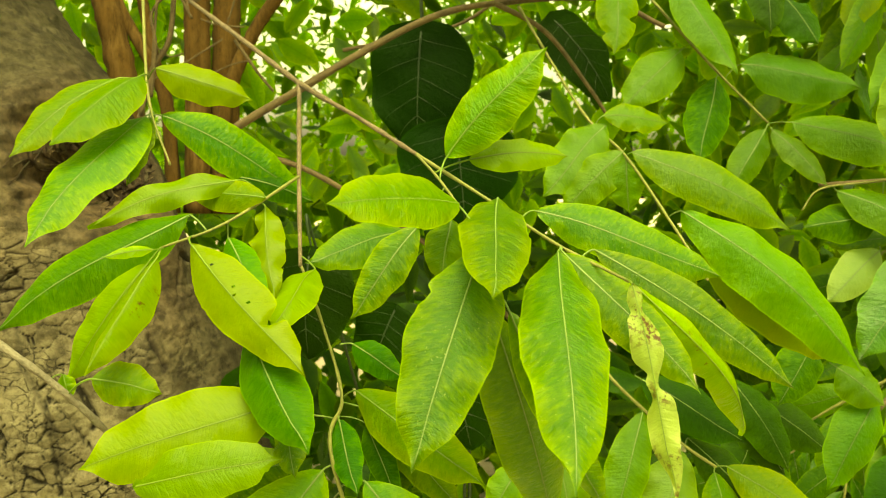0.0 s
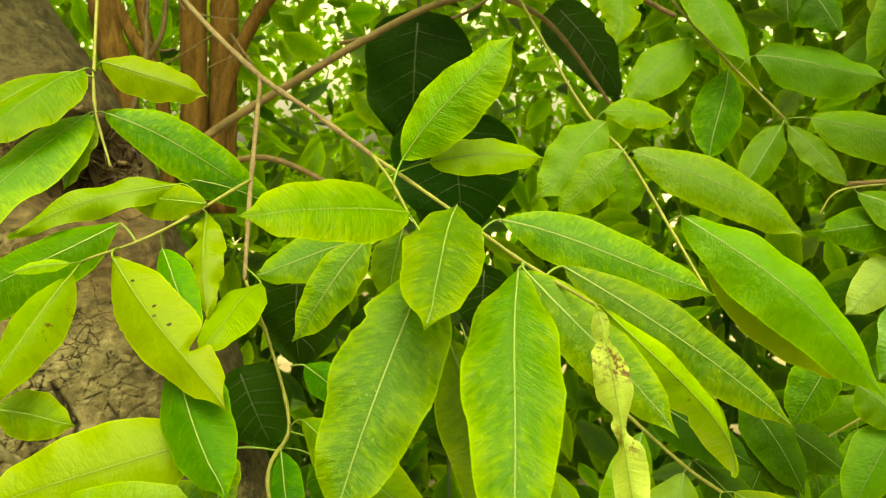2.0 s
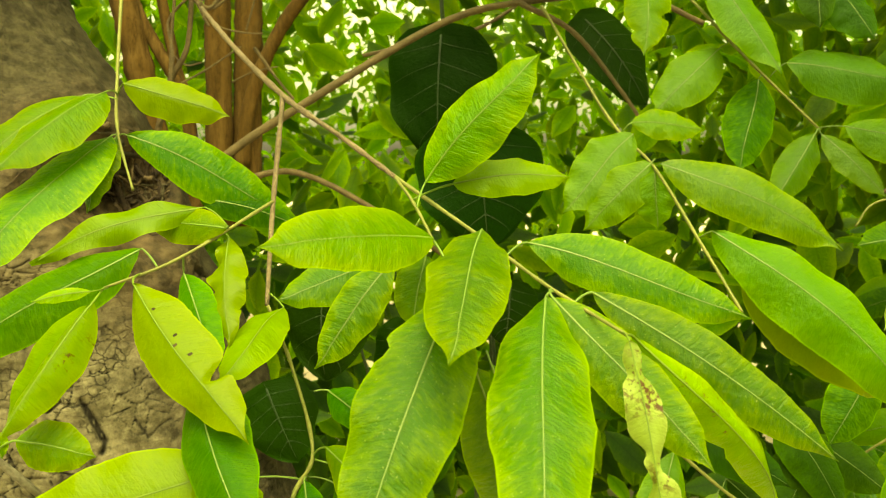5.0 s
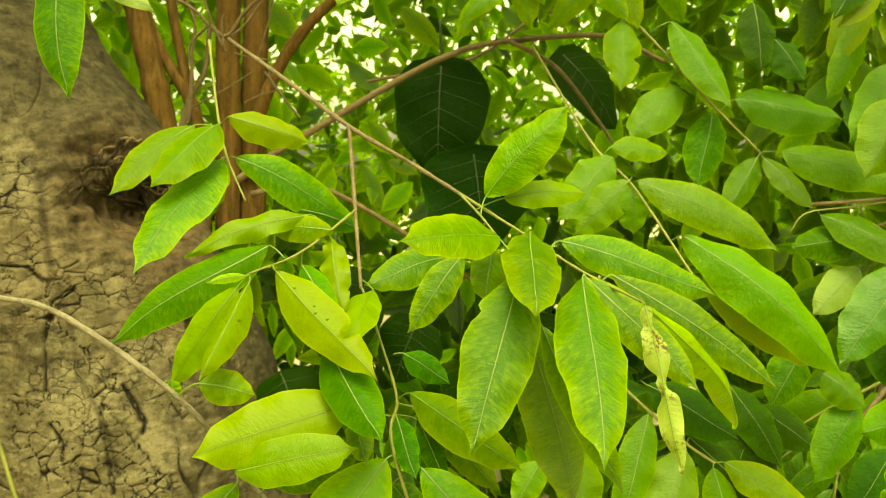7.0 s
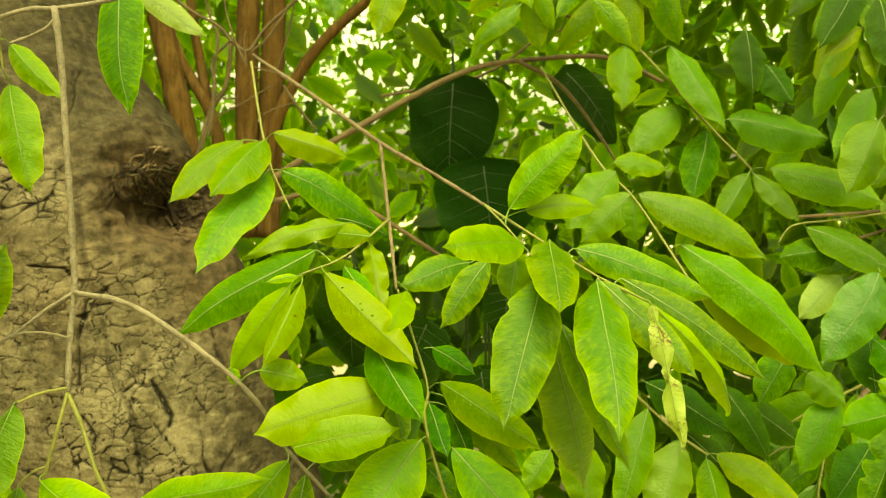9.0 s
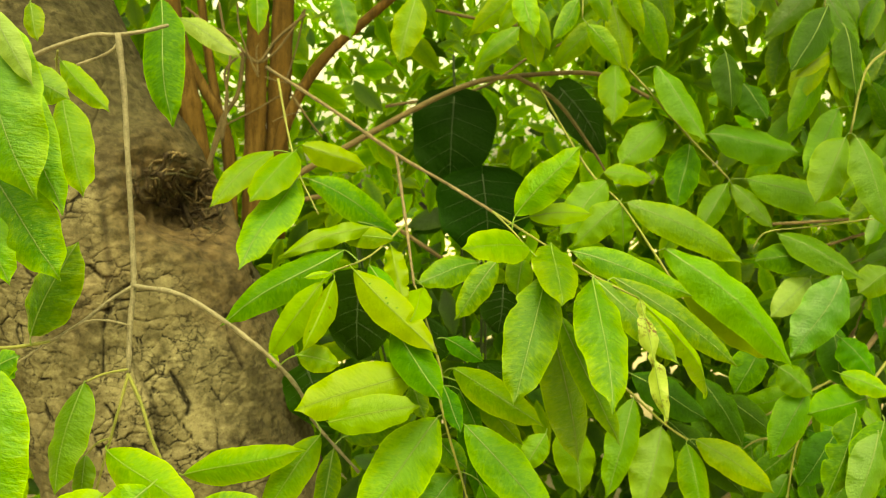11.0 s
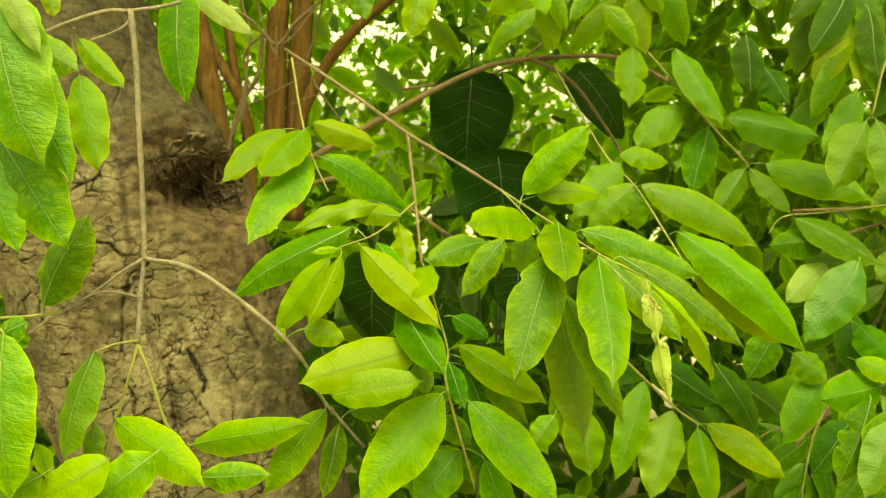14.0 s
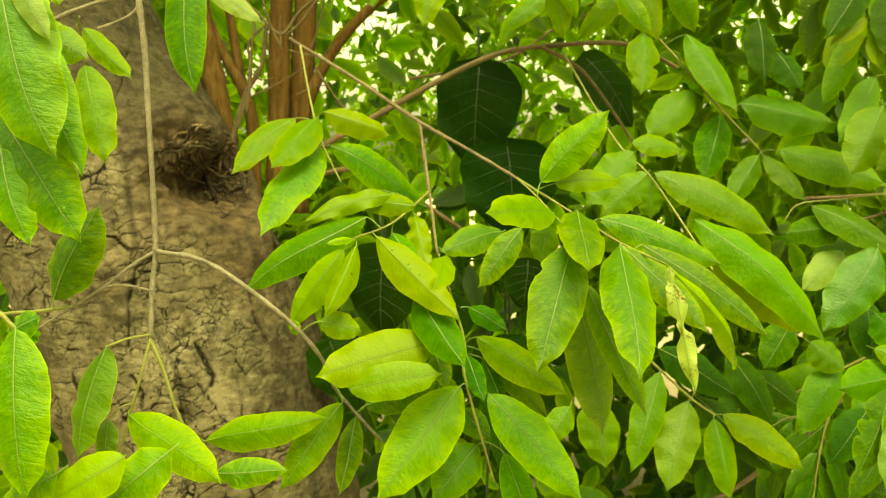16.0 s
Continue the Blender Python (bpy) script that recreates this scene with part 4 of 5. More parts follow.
# hanging twig with large bright green leaves close at hand
near = thing("leafy_branch", (-0.429, 0.345, 1.643), "hanging twig with large bright green leaves close at hand", "branch", "leafy branches")
stem(near, [(-0.429, 0.345, 1.643), (-0.425, 0.345, 1.598), (-0.426, 0.345, 1.522), (-0.427, 0.345, 1.467)], 0.0022, 0.0014, TWIG)
leaf(near, (-0.410, 0.315, 1.611), (-0.357, 0.290, 1.473), 0.0593, "green", root=(-0.427, 0.345, 1.635), wave=0.05, full=0.6)
leaf(near, (-0.407, 0.345, 1.590), (-0.353, 0.322, 1.462), 0.0360, "green", root=(-0.424, 0.345, 1.600), wave=0.06, bend=0.04)
leaf(near, (-0.420, 0.338, 1.507), (-0.354, 0.319, 1.414), 0.0493, "mid", root=(-0.426, 0.345, 1.512), wave=0.05, full=0.6)
leaf(near, (-0.414, 0.325, 1.482), (-0.387, 0.312, 1.411), 0.0296, "green", root=(-0.426, 0.345, 1.486))
leaf(near, (-0.394, 0.305, 1.607), (-0.361, 0.295, 1.552), 0.0180, "grey", root=(-0.426, 0.345, 1.622))
leaf(near, (-0.412, 0.352, 1.573), (-0.356, 0.342, 1.549), 0.0323, "green", root=(-0.425, 0.345, 1.577), full=0.52)
leaf(near, (-0.402, 0.362, 1.568), (-0.381, 0.355, 1.531), 0.0209, "mid", root=(-0.424, 0.345, 1.569))
stem(near, [(-0.416, 0.300, 1.375), (-0.401, 0.295, 1.366), (-0.391, 0.295, 1.355)], 0.0018, 0.0014, TWIG)
leaf(near, (-0.389, 0.292, 1.356), (-0.375, 0.272, 1.240), 0.0440, "green", root=(-0.393, 0.295, 1.358), wave=0.02, full=0.55)
leaf(near, (-0.402, 0.310, 1.350), (-0.380, 0.310, 1.361), 0.0213, "mid", root=(-0.395, 0.296, 1.360))
leaf(near, (-0.325, 0.318, 1.256), (-0.374, 0.300, 1.225), 0.0349, "yellow", root=(-0.328, 0.330, 1.252), full=0.55)
leaf(near, (-0.301, 0.345, 1.251), (-0.350, 0.330, 1.210), 0.0384, "green", full=0.55)
leaf(near, (-0.367, 0.300, 1.249), (-0.405, 0.292, 1.223), 0.0243, "green", full=0.55)

# green twig with broad plain green leaves
rightup = thing("leafy_branch", (0.166, 1.025, 1.750), "green twig with broad plain green leaves", "branch", "leafy branches")
stem(rightup, [(0.166, 1.025, 1.750), (0.242, 1.015, 1.691), (0.322, 0.994, 1.598), (0.395, 0.974, 1.518)], 0.0020, 0.0014, TWIG)
leaf(rightup, (0.421, 0.969, 1.519), (0.561, 0.912, 1.467), 0.0613, "plain", root=(0.395, 0.974, 1.518))
leaf(rightup, (0.363, 0.984, 1.590), (0.511, 0.983, 1.561), 0.0656, "plain", root=(0.345, 0.987, 1.573))
leaf(rightup, (0.281, 1.004, 1.697), (0.342, 0.936, 1.571), 0.0497, "plain", root=(0.250, 1.012, 1.681))
leaf(rightup, (0.219, 1.012, 1.701), (0.202, 0.956, 1.597), 0.0518, "fresh", root=(0.224, 1.017, 1.705), bites=((0.55, -1, 0.4, 0.06), (0.75, 1, 0.3, 0.05)))
leaf(rightup, (0.292, 0.994, 1.608), (0.213, 0.954, 1.533), 0.0567, "plain", root=(0.305, 0.998, 1.617))
leaf(rightup, (0.391, 0.970, 1.512), (0.333, 0.937, 1.431), 0.0396, "plain", root=(0.395, 0.974, 1.518))
leaf(rightup, (0.398, 0.970, 1.510), (0.450, 0.932, 1.441), 0.0346, "plain", root=(0.395, 0.974, 1.518))
leaf(rightup, (0.334, 0.986, 1.574), (0.301, 0.944, 1.469), 0.0540, "dark", root=(0.340, 0.989, 1.579))

# arching twig with very long drooping green leaves
rightmid = thing("leafy_branch", (0.098, 1.049, 1.672), "arching twig with very long drooping green leaves", "branch", "leafy branches")
stem(rightmid, [(0.098, 1.049, 1.672), (0.165, 0.951, 1.530), (0.195, 0.860, 1.477), (0.208, 0.721, 1.410), (0.222, 0.661, 1.366)], 0.0018, 0.0011, TWIG)
leaf(rightmid, (0.184, 0.921, 1.523), (0.261, 0.931, 1.515), 0.0357, "fresh", root=(0.175, 0.922, 1.513))
leaf(rightmid, (0.182, 0.895, 1.510), (0.107, 0.857, 1.431), 0.0556, "plain", root=(0.178, 0.913, 1.508))
leaf(rightmid, (0.194, 0.861, 1.480), (0.127, 0.856, 1.414), 0.0465, "plain")
leaf(rightmid, (0.200, 0.850, 1.479), (0.372, 0.849, 1.393), 0.0546, "green", root=(0.196, 0.855, 1.475), bend=0.08)
leaf(rightmid, (0.216, 0.720, 1.422), (0.375, 0.694, 1.276), 0.0592, "plain", root=(0.207, 0.731, 1.415), bend=0.1)
leaf(rightmid, (0.244, 0.740, 1.384), (0.383, 0.746, 1.277), 0.0652, "yellow")
leaf(rightmid, (0.195, 0.852, 1.472), (0.199, 0.856, 1.415), 0.0421, "plain", root=(0.196, 0.855, 1.475))

# low twig with glossy and light green hanging leaves
rightlow = thing("leafy_branch", (0.163, 0.827, 1.257), "low twig with glossy and light green hanging leaves", "branch", "leafy branches")
stem(rightlow, [(0.163, 0.827, 1.257), (0.192, 0.810, 1.227), (0.250, 0.809, 1.175), (0.284, 0.804, 1.152)], 0.0018, 0.0014, TWIG)
stem(rightlow, [(0.557, 0.850, 1.462), (0.460, 0.850, 1.448), (0.403, 0.850, 1.440), (0.384, 0.850, 1.417)], 0.0011, 0.0009, TWIG)
leaf(rightlow, (0.466, 0.758, 1.388), (0.382, 0.718, 1.284), 0.0597, "gloss")
leaf(rightlow, (0.470, 0.851, 1.374), (0.401, 0.824, 1.322), 0.0419, "grey")
leaf(rightlow, (0.469, 0.850, 1.413), (0.383, 0.846, 1.399), 0.0464, "dark", root=(0.470, 0.850, 1.449))
leaf(rightlow, (0.420, 0.850, 1.438), (0.520, 0.802, 1.378), 0.0455, "plain", root=(0.417, 0.850, 1.442))
leaf(rightlow, (0.294, 0.800, 1.154), (0.390, 0.760, 1.093), 0.0443, "fresh", root=(0.284, 0.804, 1.152))
leaf(rightlow, (0.248, 0.807, 1.170), (0.210, 0.760, 1.060), 0.0588, "sheen", root=(0.252, 0.809, 1.175))
leaf(rightlow, (0.281, 0.800, 1.148), (0.295, 0.761, 1.049), 0.0419, "fresh", root=(0.283, 0.804, 1.152))
leaf(rightlow, (0.207, 0.805, 1.210), (0.161, 0.762, 1.084), 0.0442, "plain", root=(0.208, 0.810, 1.213))
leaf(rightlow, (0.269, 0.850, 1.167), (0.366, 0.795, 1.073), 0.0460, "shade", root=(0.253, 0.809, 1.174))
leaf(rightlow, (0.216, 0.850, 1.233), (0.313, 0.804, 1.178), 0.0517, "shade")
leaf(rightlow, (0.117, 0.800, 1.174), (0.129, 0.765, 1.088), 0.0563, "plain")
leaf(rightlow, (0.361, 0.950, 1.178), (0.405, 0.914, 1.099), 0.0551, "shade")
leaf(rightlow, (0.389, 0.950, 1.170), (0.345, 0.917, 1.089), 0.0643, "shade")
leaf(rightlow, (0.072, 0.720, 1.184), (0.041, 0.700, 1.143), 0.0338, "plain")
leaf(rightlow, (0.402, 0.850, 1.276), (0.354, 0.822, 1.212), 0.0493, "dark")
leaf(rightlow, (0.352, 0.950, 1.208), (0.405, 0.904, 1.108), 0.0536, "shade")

# shaded outer branch with dark and yellowing leaves
rightfar = thing("leafy_branch", (0.669, 0.950, 1.741), "shaded outer branch with dark and yellowing leaves", "branch", "leafy branches")
stem(rightfar, [(0.669, 0.950, 1.741), (0.568, 0.900, 1.687), (0.528, 0.870, 1.584)], 0.0022, 0.0014, TWIG)
stem(rightfar, [(0.633, 0.850, 1.316), (0.542, 0.800, 1.243), (0.504, 0.770, 1.194)], 0.0020, 0.0014, TWIG)
leaf(rightfar, (0.498, 0.800, 1.573), (0.523, 0.755, 1.448), 0.0512, "plain")
leaf(rightfar, (0.511, 0.850, 1.578), (0.452, 0.814, 1.480), 0.0595, "plain", root=(0.528, 0.870, 1.584))
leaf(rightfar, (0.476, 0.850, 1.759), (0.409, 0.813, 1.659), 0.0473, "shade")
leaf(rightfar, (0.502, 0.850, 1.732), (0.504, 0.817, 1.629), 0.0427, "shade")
leaf(rightfar, (0.482, 0.850, 1.694), (0.422, 0.829, 1.654), 0.0231, "yellow")
leaf(rightfar, (0.489, 0.850, 1.675), (0.492, 0.834, 1.626), 0.0248, "yellow")
leaf(rightfar, (0.525, 0.900, 1.624), (0.458, 0.862, 1.524), 0.0430, "plain", root=(0.543, 0.881, 1.623))
leaf(rightfar, (0.465, 0.750, 1.259), (0.522, 0.725, 1.237), 0.0324, "fresh")
leaf(rightfar, (0.503, 0.750, 1.227), (0.409, 0.722, 1.212), 0.0554, "deep", root=(0.522, 0.784, 1.218))
leaf(rightfar, (0.472, 0.720, 1.214), (0.416, 0.682, 1.115), 0.0463, "dark", bites=((0.4, 1, 0.6, 0.06), (0.6, 1, 0.4, 0.05)))
leaf(rightfar, (0.497, 0.700, 1.210), (0.446, 0.663, 1.110), 0.0550, "dark")
leaf(rightfar, (0.473, 0.850, 1.213), (0.405, 0.812, 1.124), 0.0522, "plain")
leaf(rightfar, (0.429, 0.850, 1.246), (0.470, 0.828, 1.210), 0.0465, "plain")
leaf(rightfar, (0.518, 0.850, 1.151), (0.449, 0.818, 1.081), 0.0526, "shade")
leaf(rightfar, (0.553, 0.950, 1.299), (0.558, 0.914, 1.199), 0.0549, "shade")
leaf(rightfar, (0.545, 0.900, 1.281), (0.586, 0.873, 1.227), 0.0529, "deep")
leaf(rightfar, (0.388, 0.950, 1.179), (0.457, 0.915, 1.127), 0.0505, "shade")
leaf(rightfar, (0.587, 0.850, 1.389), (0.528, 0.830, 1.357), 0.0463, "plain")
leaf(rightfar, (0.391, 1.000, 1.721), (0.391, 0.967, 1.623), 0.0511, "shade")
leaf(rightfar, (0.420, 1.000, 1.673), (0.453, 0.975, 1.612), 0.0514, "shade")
leaf(rightfar, (0.484, 0.690, 1.197), (0.437, 0.657, 1.109), 0.0453, "sheen")

# branch overhead with light green leaf tips hanging down
overhead = thing("leafy_branch", (-0.410, 0.700, 1.793), "branch overhead with light green leaf tips hanging down", "branch", "leafy branches")
stem(overhead, [(-0.410, 0.700, 1.793), (-0.140, 0.680, 1.776), (0.060, 0.680, 1.788), (0.386, 0.900, 1.861)], 0.0035, 0.0022, TWIG)
leaf(overhead, (-0.099, 0.603, 1.697), (-0.117, 0.572, 1.619), 0.0346, "fresh")
leaf(overhead, (0.012, 0.600, 1.707), (0.026, 0.579, 1.650), 0.0285, "fresh")
leaf(overhead, (-0.259, 0.550, 1.691), (-0.254, 0.532, 1.637), 0.0208, "fresh")
leaf(overhead, (0.373, 0.900, 1.788), (0.361, 0.881, 1.731), 0.0429, "mid")
leaf(overhead, (-0.224, 1.000, 1.796), (-0.202, 0.973, 1.721), 0.0413, "mid")


# ---- large dark heart-shaped leaves further back ----
def heart_leaf(plant, top, tip, width, roll=0.0):
    """A broad heart-shaped leaf that hangs from its stalk, with pale veins spreading from its base."""
    top, tip = Vector(top), Vector(tip)
    axis = tip - top
    length, way = axis.length, axis.normalized()
    nor = (FACE - way * FACE.dot(way)).normalized()
    nor = Matrix.Rotation(radians(roll), 3, way) @ nor
    side = way.cross(nor)
    rows, cols = 22, 8
    verts, faces, real, unit = [], [], [], []

    def at(u, v):
        w = 0.5 * width * (math.sin(math.pi * min(1.0, u + 0.0) ** 0.62) ** 0.6 if 0 < u < 1 else 0.0)
        lobe = -0.13 * length * abs(v) ** 1.3 * max(0.0, 1 - u * 2.2)
        wob = 1 + 0.03 * math.sin(17 * u + roll) + 0.03 * math.sin(9 * u + 2 * v)
        lift = -0.12 * abs(v) * w + 0.03 * width * v * v * math.sin(11 * u + 3 * v + roll) + 0.07 * length * 4 * u * (1 - u)
        return top + way * (u * length + lobe) + side * (v * w * wob) + nor * lift

    for i in range(rows + 1):
        for j in range(-cols, cols + 1):
            u, v = i / rows, j / cols
            verts.append(at(u, v) - plant.location)
            real.append((u * length, v * width / 2))
            unit.append((u, v))
    n = 2 * cols + 1
    for i in range(rows):
        for j in range(n - 1):
            a = i * n + j
            faces.append((a, a + 1, a + n + 1, a + n))
    me = mesh_of("blade", verts, faces)
    for name, values in (("real", real), ("unit", unit)):
        layer = me.uv_layers.new(name=name)
        layer.uv.foreach_set("vector", [c for poly in faces for k in poly for c in values[k]])
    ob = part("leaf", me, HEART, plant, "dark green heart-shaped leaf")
    up = nor * 0.0006
    part("midrib", tube([top - way * 0.006 + Vector((0, 0.012, 0.0)), top - way * 0.003] + [at(k / 14, 0) + up for k in range(1, 14)], 0.0015, 0.0004, 6, origin=plant.location), RIB_DARK, ob)
    for k in range(5):
        for s in (-1, 1):
            u0 = 0.02 + 0.16 * k
            path = [at(u0 + 0.16 * f * (1 + 0.3 * k / 4) + 0.02, s * 0.9 * f) + up for f in (0, 0.2, 0.4, 0.6, 0.8, 1.0)]
            part("vein", tube(path, 0.0005, 0.0002, 4, origin=plant.location), RIB_DARK, ob)
    return ob


hearts = thing("heart_leaved_plant", (-0.034, 1.200, 0.000), "plant with large dark green heart-shaped leaves in the shade", "plant")
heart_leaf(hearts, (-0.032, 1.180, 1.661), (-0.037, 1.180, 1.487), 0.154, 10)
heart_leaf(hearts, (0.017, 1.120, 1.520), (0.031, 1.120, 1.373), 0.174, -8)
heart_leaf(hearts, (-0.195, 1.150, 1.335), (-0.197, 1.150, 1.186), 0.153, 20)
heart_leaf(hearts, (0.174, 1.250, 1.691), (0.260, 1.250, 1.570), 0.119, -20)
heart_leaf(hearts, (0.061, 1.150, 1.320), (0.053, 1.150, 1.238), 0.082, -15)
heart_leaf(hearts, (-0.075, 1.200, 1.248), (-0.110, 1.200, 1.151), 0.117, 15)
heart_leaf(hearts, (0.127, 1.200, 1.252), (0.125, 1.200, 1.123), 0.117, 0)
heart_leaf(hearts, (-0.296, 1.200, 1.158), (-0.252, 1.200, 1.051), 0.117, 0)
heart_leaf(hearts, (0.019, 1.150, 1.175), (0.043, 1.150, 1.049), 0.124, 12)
part("stalk", tube(spline([(-0.032, 1.250, 0.000), (0.035, 1.305, 0.860), (0.021, 1.210, 1.550), (0.021, 1.200, 1.520)], 24), 0.0035, 0.0018, 8, origin=hearts.location), RIB_DARK, hearts)
part("stalk", tube(spline([(-0.032, 1.250, 0.000), (0.009, 1.305, 0.932), (-0.031, 1.210, 1.694), (-0.031, 1.200, 1.664)], 24), 0.0035, 0.0018, 8, origin=hearts.location), RIB_DARK, hearts)
part("stalk", tube(spline([(-0.032, 1.250, 0.000), (-0.075, 1.305, 0.765), (-0.198, 1.210, 1.361), (-0.198, 1.200, 1.331)], 24), 0.0035, 0.0018, 8, origin=hearts.location), RIB_DARK, hearts)
part("stalk", tube(spline([(-0.032, 1.250, 0.000), (0.041, 1.305, 0.757), (0.034, 1.210, 1.344), (0.034, 1.200, 1.314)], 24), 0.0035, 0.0018, 8, origin=hearts.location), RIB_DARK, hearts)


# ---- more leafy branches of the same tree, further in ----
def twig_spray(name, base, way, length, count, size, kinds, label, group, seed, wood=None):
    """A drooping branchlet with paired leaves."""
    r = random.Random(seed)
    base, way = Vector(base), Vector(way).normalized()
    spray = thing(name, base, label, "branch", group)
    pts = [base]
    for k in range(4):
        way = (way + Vector((r.uniform(-0.2, 0.2), r.uniform(-0.2, 0.2), -0.16 + r.uniform(-0.1, 0.06)))).normalized()
        pts.append(pts[-1] + way * length / 4)
    path = spline(pts, 28)
    part("twig", tube(path, 0.0026, 0.001, 6, 0.3, r, base), wood or TWIG, spray)
    for k in range(count):
        at = path[int(4 + 24 * k / max(1, count - 1))]
        heading = (path[min(28, int(5 + 24 * k / max(1, count - 1)))] - at)
        heading = heading.normalized() if heading.length > 1e-5 else way
        across = heading.cross(FACE).normalized() * (1 if k % 2 else -1)
        out = (heading * r.uniform(0.4, 0.9) + across * r.uniform(0.5, 1.0) + Vector((0, r.uniform(-0.25, 0.25), -0.45 - r.uniform(0, 0.5)))).normalized()
        long = size * r.uniform(0.7, 1.15)
        foot = at + out * 0.012
        me, line = blade(foot, foot + out * long, long * r.uniform(0.32, 0.42), base, r, r.uniform(0.02, 0.1), r.uniform(-30, 30), fold=0.22, rows=14, cols=3, face=(r.uniform(-0.4, 0.4), -1.0, r.uniform(0.2, 0.9)))
        ob = part("leaf", me, LEAF[r.choice(kinds)], spray)
        part("midrib", rib(line, [at, at + out * 0.006], base, 0.0006, 0.0002), RIB, ob)
    return spray


twig_rng = random.Random(5)
limb_lines = [spline(points, 40) for points, r0, r1 in BOUGHS]


def twigs(count, limbs, lo, hi, ways, sizes, kinds, label, seed):
    """Leafy twigs that hang from the limbs."""
    for k in range(count):
        line = limb_lines[twig_rng.choice(limbs)]
        at = line[int(twig_rng.uniform(lo, hi) * 40)]
        twig_spray("leafy_branch", at, (twig_rng.uniform(*ways[0]), twig_rng.uniform(*ways[1]), twig_rng.uniform(*ways[2])), twig_rng.uniform(*sizes[0]), twig_rng.randint(6, 11), sizes[1],
                   kinds, label, "leafy branches", seed + k)


twigs(16, (2, 3), 0.0, 1.0, ((-1.0, 0.7), (-0.5, 0.4), (-0.9, 0.3)), ((0.2, 0.36), 0.13), ("mid", "plain", "dark", "gloss"), "shaded green twig with hanging pointed leaves", 100)
twigs(16, (0, 1), 0.4, 1.0, ((-0.5, 1.0), (-0.6, 0.2), (-1.0, 0.0)), ((0.2, 0.4), 0.13), ("mid", "plain", "green", "gloss", "fresh"), "green twig with broad leaves hanging from a limb", 140)
twigs(12, (1, 5), 0.2, 0.9, ((-0.7, 0.8), (-0.4, 0.2), (-1.0, -0.2)), ((0.16, 0.3), 0.105), ("mid", "fresh", "fresh"), "bright green twig high among the branches", 200)
twigs(14, (4, 4, 3), 0.0, 1.0, ((-0.7, 0.7), (-0.6, 0.2), (-0.5, 0.5)), ((0.16, 0.28), 0.12), ("mid", "dark", "dark", "gloss"), "low shaded twig with deep green leaves", 300)



# ---- foliage of the trees behind ----
def foliage(name, count, place, size, material, label, seed, droop=0.6, category="foliage"):
    """Very many small leaves in one mesh. place(rng, n): an array of their stalk ends."""
    r = np.random.default_rng(seed)
    pts = place(r, count)
    n = len(pts)
    way = np.stack([r.normal(0, 0.7, n), r.normal(0, 0.5, n), -droop + r.normal(0, 0.45, n)], 1)
    way /= np.linalg.norm(way, axis=1)[:, None]
    face = np.stack([r.normal(0, 0.45, n), -0.8 + r.normal(0, 0.4, n), 0.55 + r.normal(0, 0.35, n)], 1)
    nor = face - way * (face * way).sum(1)[:, None]
    nor /= np.linalg.norm(nor, axis=1)[:, None] + 1e-9
    side = np.cross(way, nor)
    length = size * r.uniform(0.6, 1.2, n)
    width = length * r.uniform(0.34, 0.5, n)
    us, ws = np.array([0, 0.15, 0.4, 0.68, 0.88, 1.0]), np.array([0.02, 0.55, 1.0, 0.8, 0.35, 0.02])
    bend = r.uniform(-0.02, 0.12, n) * length
    rows = []
    for u, w in zip(us, ws):
        for v in (-1, 0, 1):
            rows.append(pts + way * (u * length)[:, None] + side * (v * w * width / 2)[:, None] + nor * (bend * 4 * u * (1 - u) - abs(v) * w * width * 0.12)[:, None])
    verts = np.stack(rows, 1).reshape(-1, 3)
    quads = np.array([(i * 3 + j, i * 3 + j + 1, i * 3 + j + 4, i * 3 + j + 3) for i in range(5) for j in range(2)])
    faces = (np.arange(n)[:, None, None] * 18 + quads[None]).reshape(-1, 4)
    me = bpy.data.meshes.new(name)
    me.vertices.add(len(verts)), me.loops.add(faces.size), me.polygons.add(len(faces))
    me.vertices.foreach_set("co", verts.ravel().astype(np.float32))
    me.loops.foreach_set("vertex_index", faces.ravel().astype(np.int32))
    me.polygons.foreach_set("loop_start", np.arange(0, faces.size, 4, dtype=np.int32))
    me.update(calc_edges=True)
    me.polygons.foreach_set("use_smooth", np.ones(len(faces), bool))
    uu, vv = np.repeat(us, 3), np.tile((-1.0, 0.0, 1.0), 6)
    unit = np.stack([np.tile(uu, n), np.tile(vv, n)], 1)
    real = np.stack([(length[:, None] * uu).ravel(), (width[:, None] * np.repeat(ws, 3) * vv / 2).ravel()], 1)
    for key, values in (("real", real), ("unit", unit)):
        me.uv_layers.new(name=key).uv.foreach_set("vector", values[faces.ravel()].ravel().astype(np.float32))
    ob = part(name, me, material)
    return tagged(ob, label, category, kind="stuff")


def clumps(lo, hi, groups, spread, thin=None):
    """Places in clumps within a box. thin(x, y, z): the share that is left there."""
    lo, hi = np.array(lo), np.array(hi)

    def place(r, n):
        centre = lo + (hi - lo) * r.random((groups, 3))
        pts = centre[r.integers(0, groups, n)] + r.normal(0, 1, (n, 3)) * spread
        if thin:
            pts = pts[r.random(n) < thin(pts[:, 0], pts[:, 1], pts[:, 2])]
        return pts
    return place


def open_middle(x, y, z):
    """Fewer leaves where the sky shows between the branches."""
    across, up = x / (y + 0.3), (z - 1.45) / (y + 0.3)
    return 1 - 0.12 * np.exp(-(((across + 0.05) / 0.17) ** 2) - (((up - 0.11) / 0.15) ** 2))


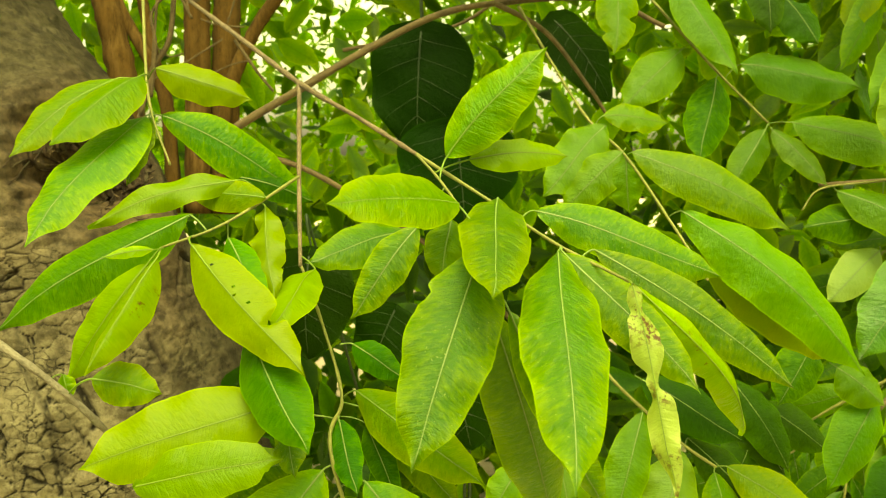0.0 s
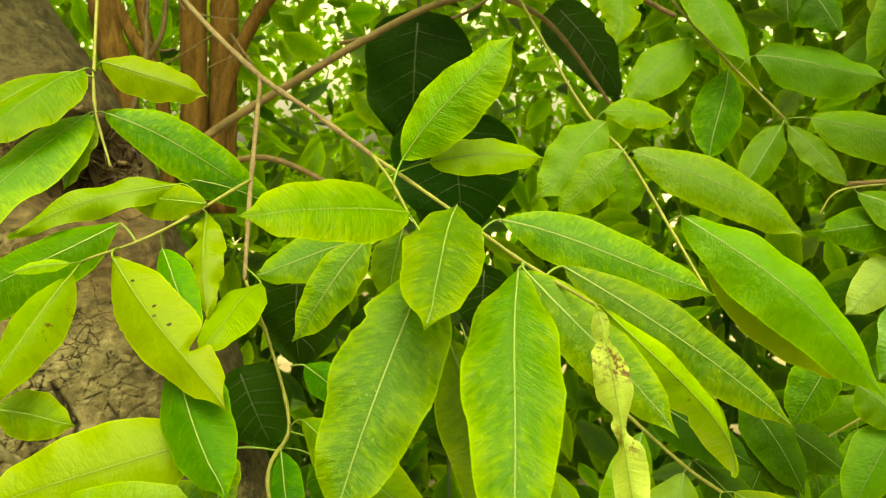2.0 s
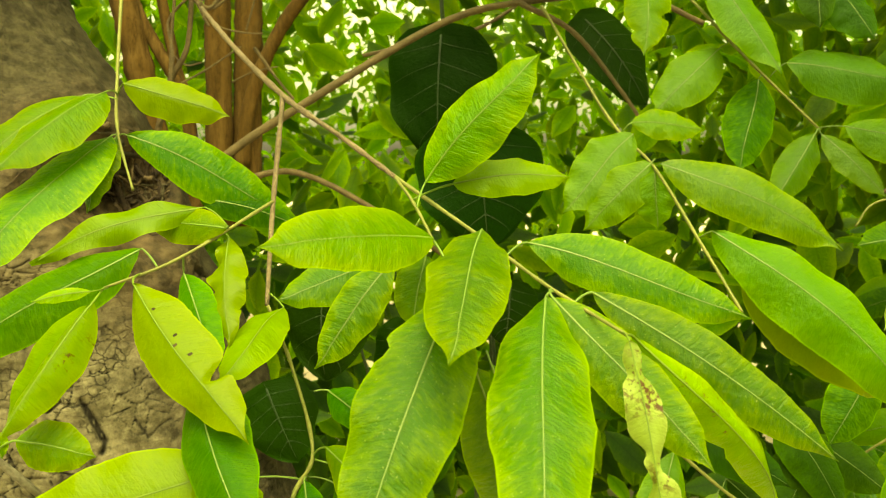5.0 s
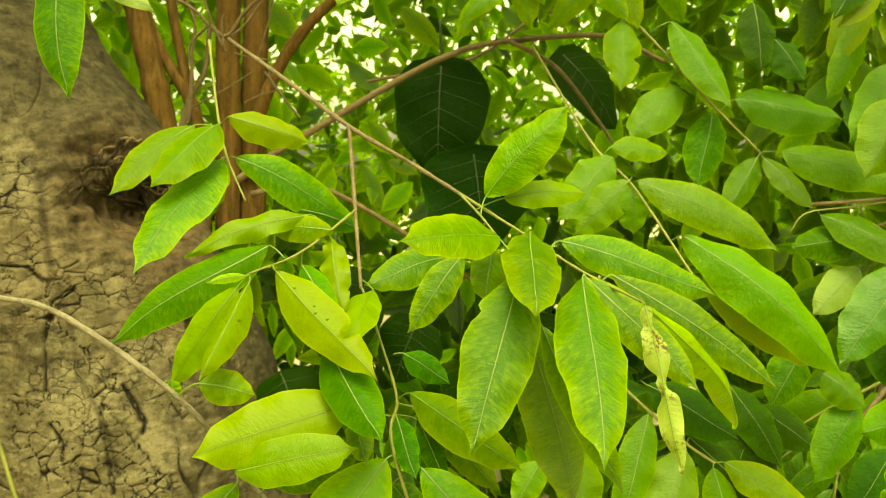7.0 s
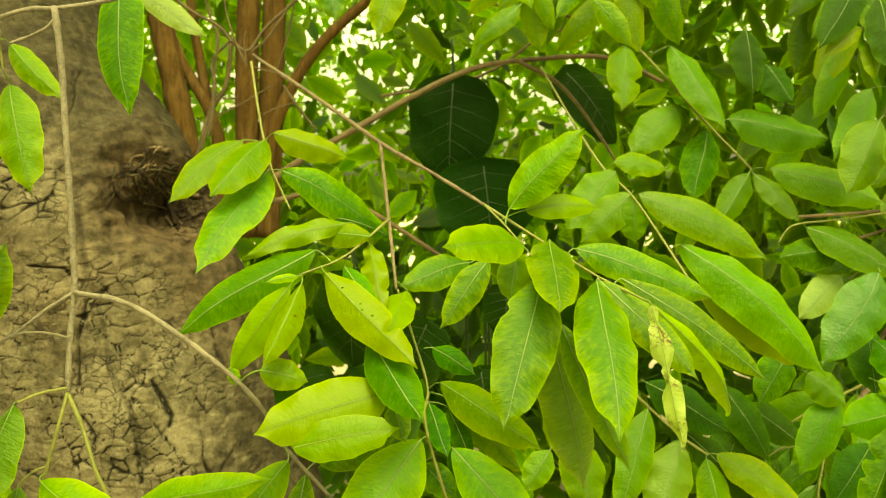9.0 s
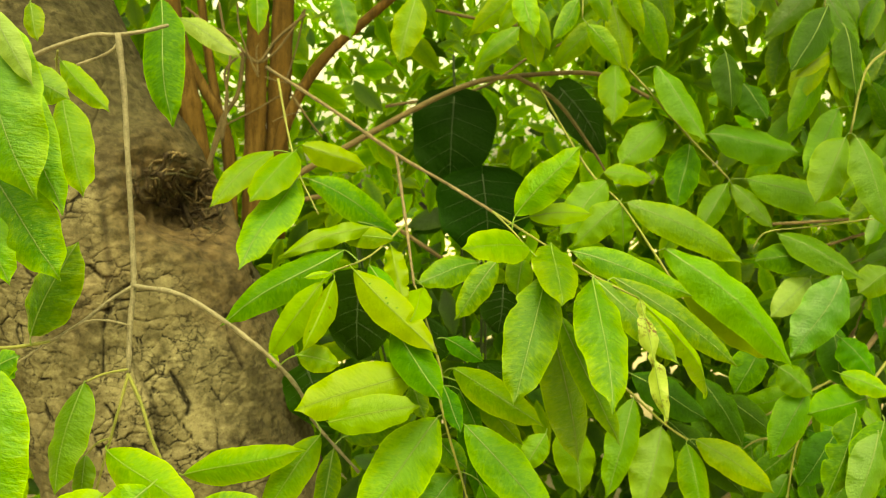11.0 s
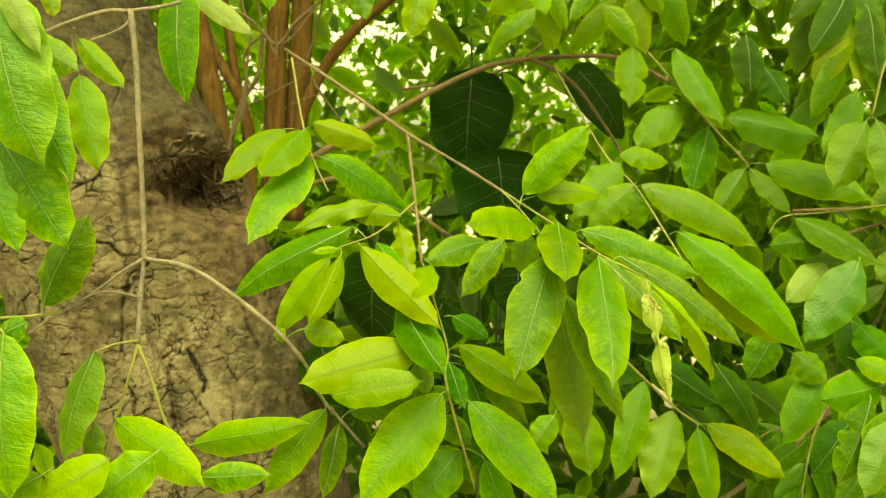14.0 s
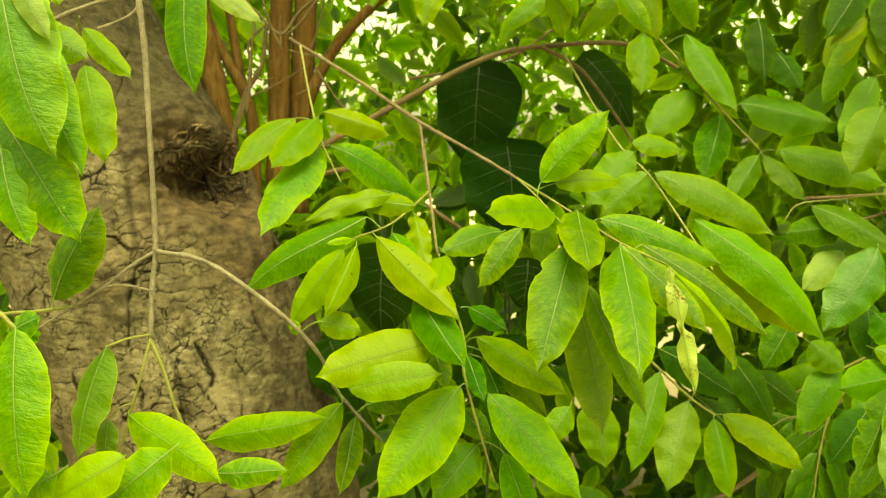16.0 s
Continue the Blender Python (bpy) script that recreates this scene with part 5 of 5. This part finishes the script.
foliage("foliage", 1600, clumps((0.6, 1.7, 1.15), (2.4, 2.8, 2.9), 80, 0.16), 0.15, LEAF_MASS, "green leaves of the tree further in", 1)
foliage("foliage", 1500, clumps((-1.8, 2.0, 0.2), (0.7, 3.0, 2.5), 90, 0.2, open_middle), 0.14, LEAF_MASS, "bright green leaves behind the brown stems", 6)
foliage("foliage", 14000, clumps((-3.6, 3.2, 0.9), (4.6, 5.5, 4.4), 400, 0.28, open_middle), 0.125, LEAF_MASS, "bright green foliage of the trees behind", 2)
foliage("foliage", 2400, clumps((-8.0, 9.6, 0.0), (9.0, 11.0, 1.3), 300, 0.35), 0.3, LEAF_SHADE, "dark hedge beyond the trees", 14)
foliage("foliage", 21000, clumps((-7.0, 6.5, 1.0), (8.0, 9.0, 4.6), 500, 0.42, open_middle), 0.13, LEAF_MASS, "sunlit foliage of the farthest trees", 7)
# inner and low leaves get the copy with shade in its colour
foliage("foliage", 2600, clumps((-2.4, 3.0, 0.1), (3.6, 3.9, 1.25), 260, 0.2), 0.2, LEAF_SHADE, "undergrowth behind the tree, coloured dark for shade", 12)
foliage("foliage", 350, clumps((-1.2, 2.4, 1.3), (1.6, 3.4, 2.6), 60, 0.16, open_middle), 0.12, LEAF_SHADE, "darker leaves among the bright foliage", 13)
foliage("foliage", 1600, clumps((-0.6, 1.6, 0.1), (2.4, 2.6, 1.35), 100, 0.15), 0.14, LEAF_SHADE, "leaves in the shade below, coloured dark for it", 3)
foliage("foliage", 2200, clumps((-1.8, 1.6, 2.3), (2.2, 3.6, 3.6), 90, 0.22, open_middle), 0.15, LEAF_MASS, "light green leaves of the crown overhead", 4)
# out of view; added to darken the upper trunk
foliage("foliage", 1800, clumps((-2.4, 0.9, 2.45), (0.0, 2.4, 3.3), 80, 0.17), 0.15, LEAF_MASS, "unseen crown leaves, added above the trunk to shade it", 16)
# out of view behind and beside the camera; added to cut low fill light
foliage("hedge", 3600, clumps((-7.0, -7.0, 0.0), (7.0, -4.0, 2.2), 220, 0.4), 0.34, LEAF_SHADE, "unseen dark foliage added behind the camera to block low light", 8, category="hedge")
foliage("hedge", 3000, clumps((-7.5, -4.0, 0.0), (-4.5, 4.0, 2.8), 150, 0.4), 0.34, LEAF_SHADE, "unseen dark foliage added on the left to block low light", 9, category="hedge")
foliage("hedge", 3000, clumps((5.0, -4.0, 0.0), (8.0, 4.0, 2.8), 150, 0.4), 0.34, LEAF_SHADE, "unseen dark foliage added on the right to block low light", 10, category="hedge")

# above the view; added to block light from the right side
foliage("foliage", 1500, clumps((0.1, 0.6, 2.4), (2.4, 2.2, 3.0), 70, 0.16), 0.15, LEAF_MASS, "unseen crown leaves, added to shade the right-hand branches", 15)
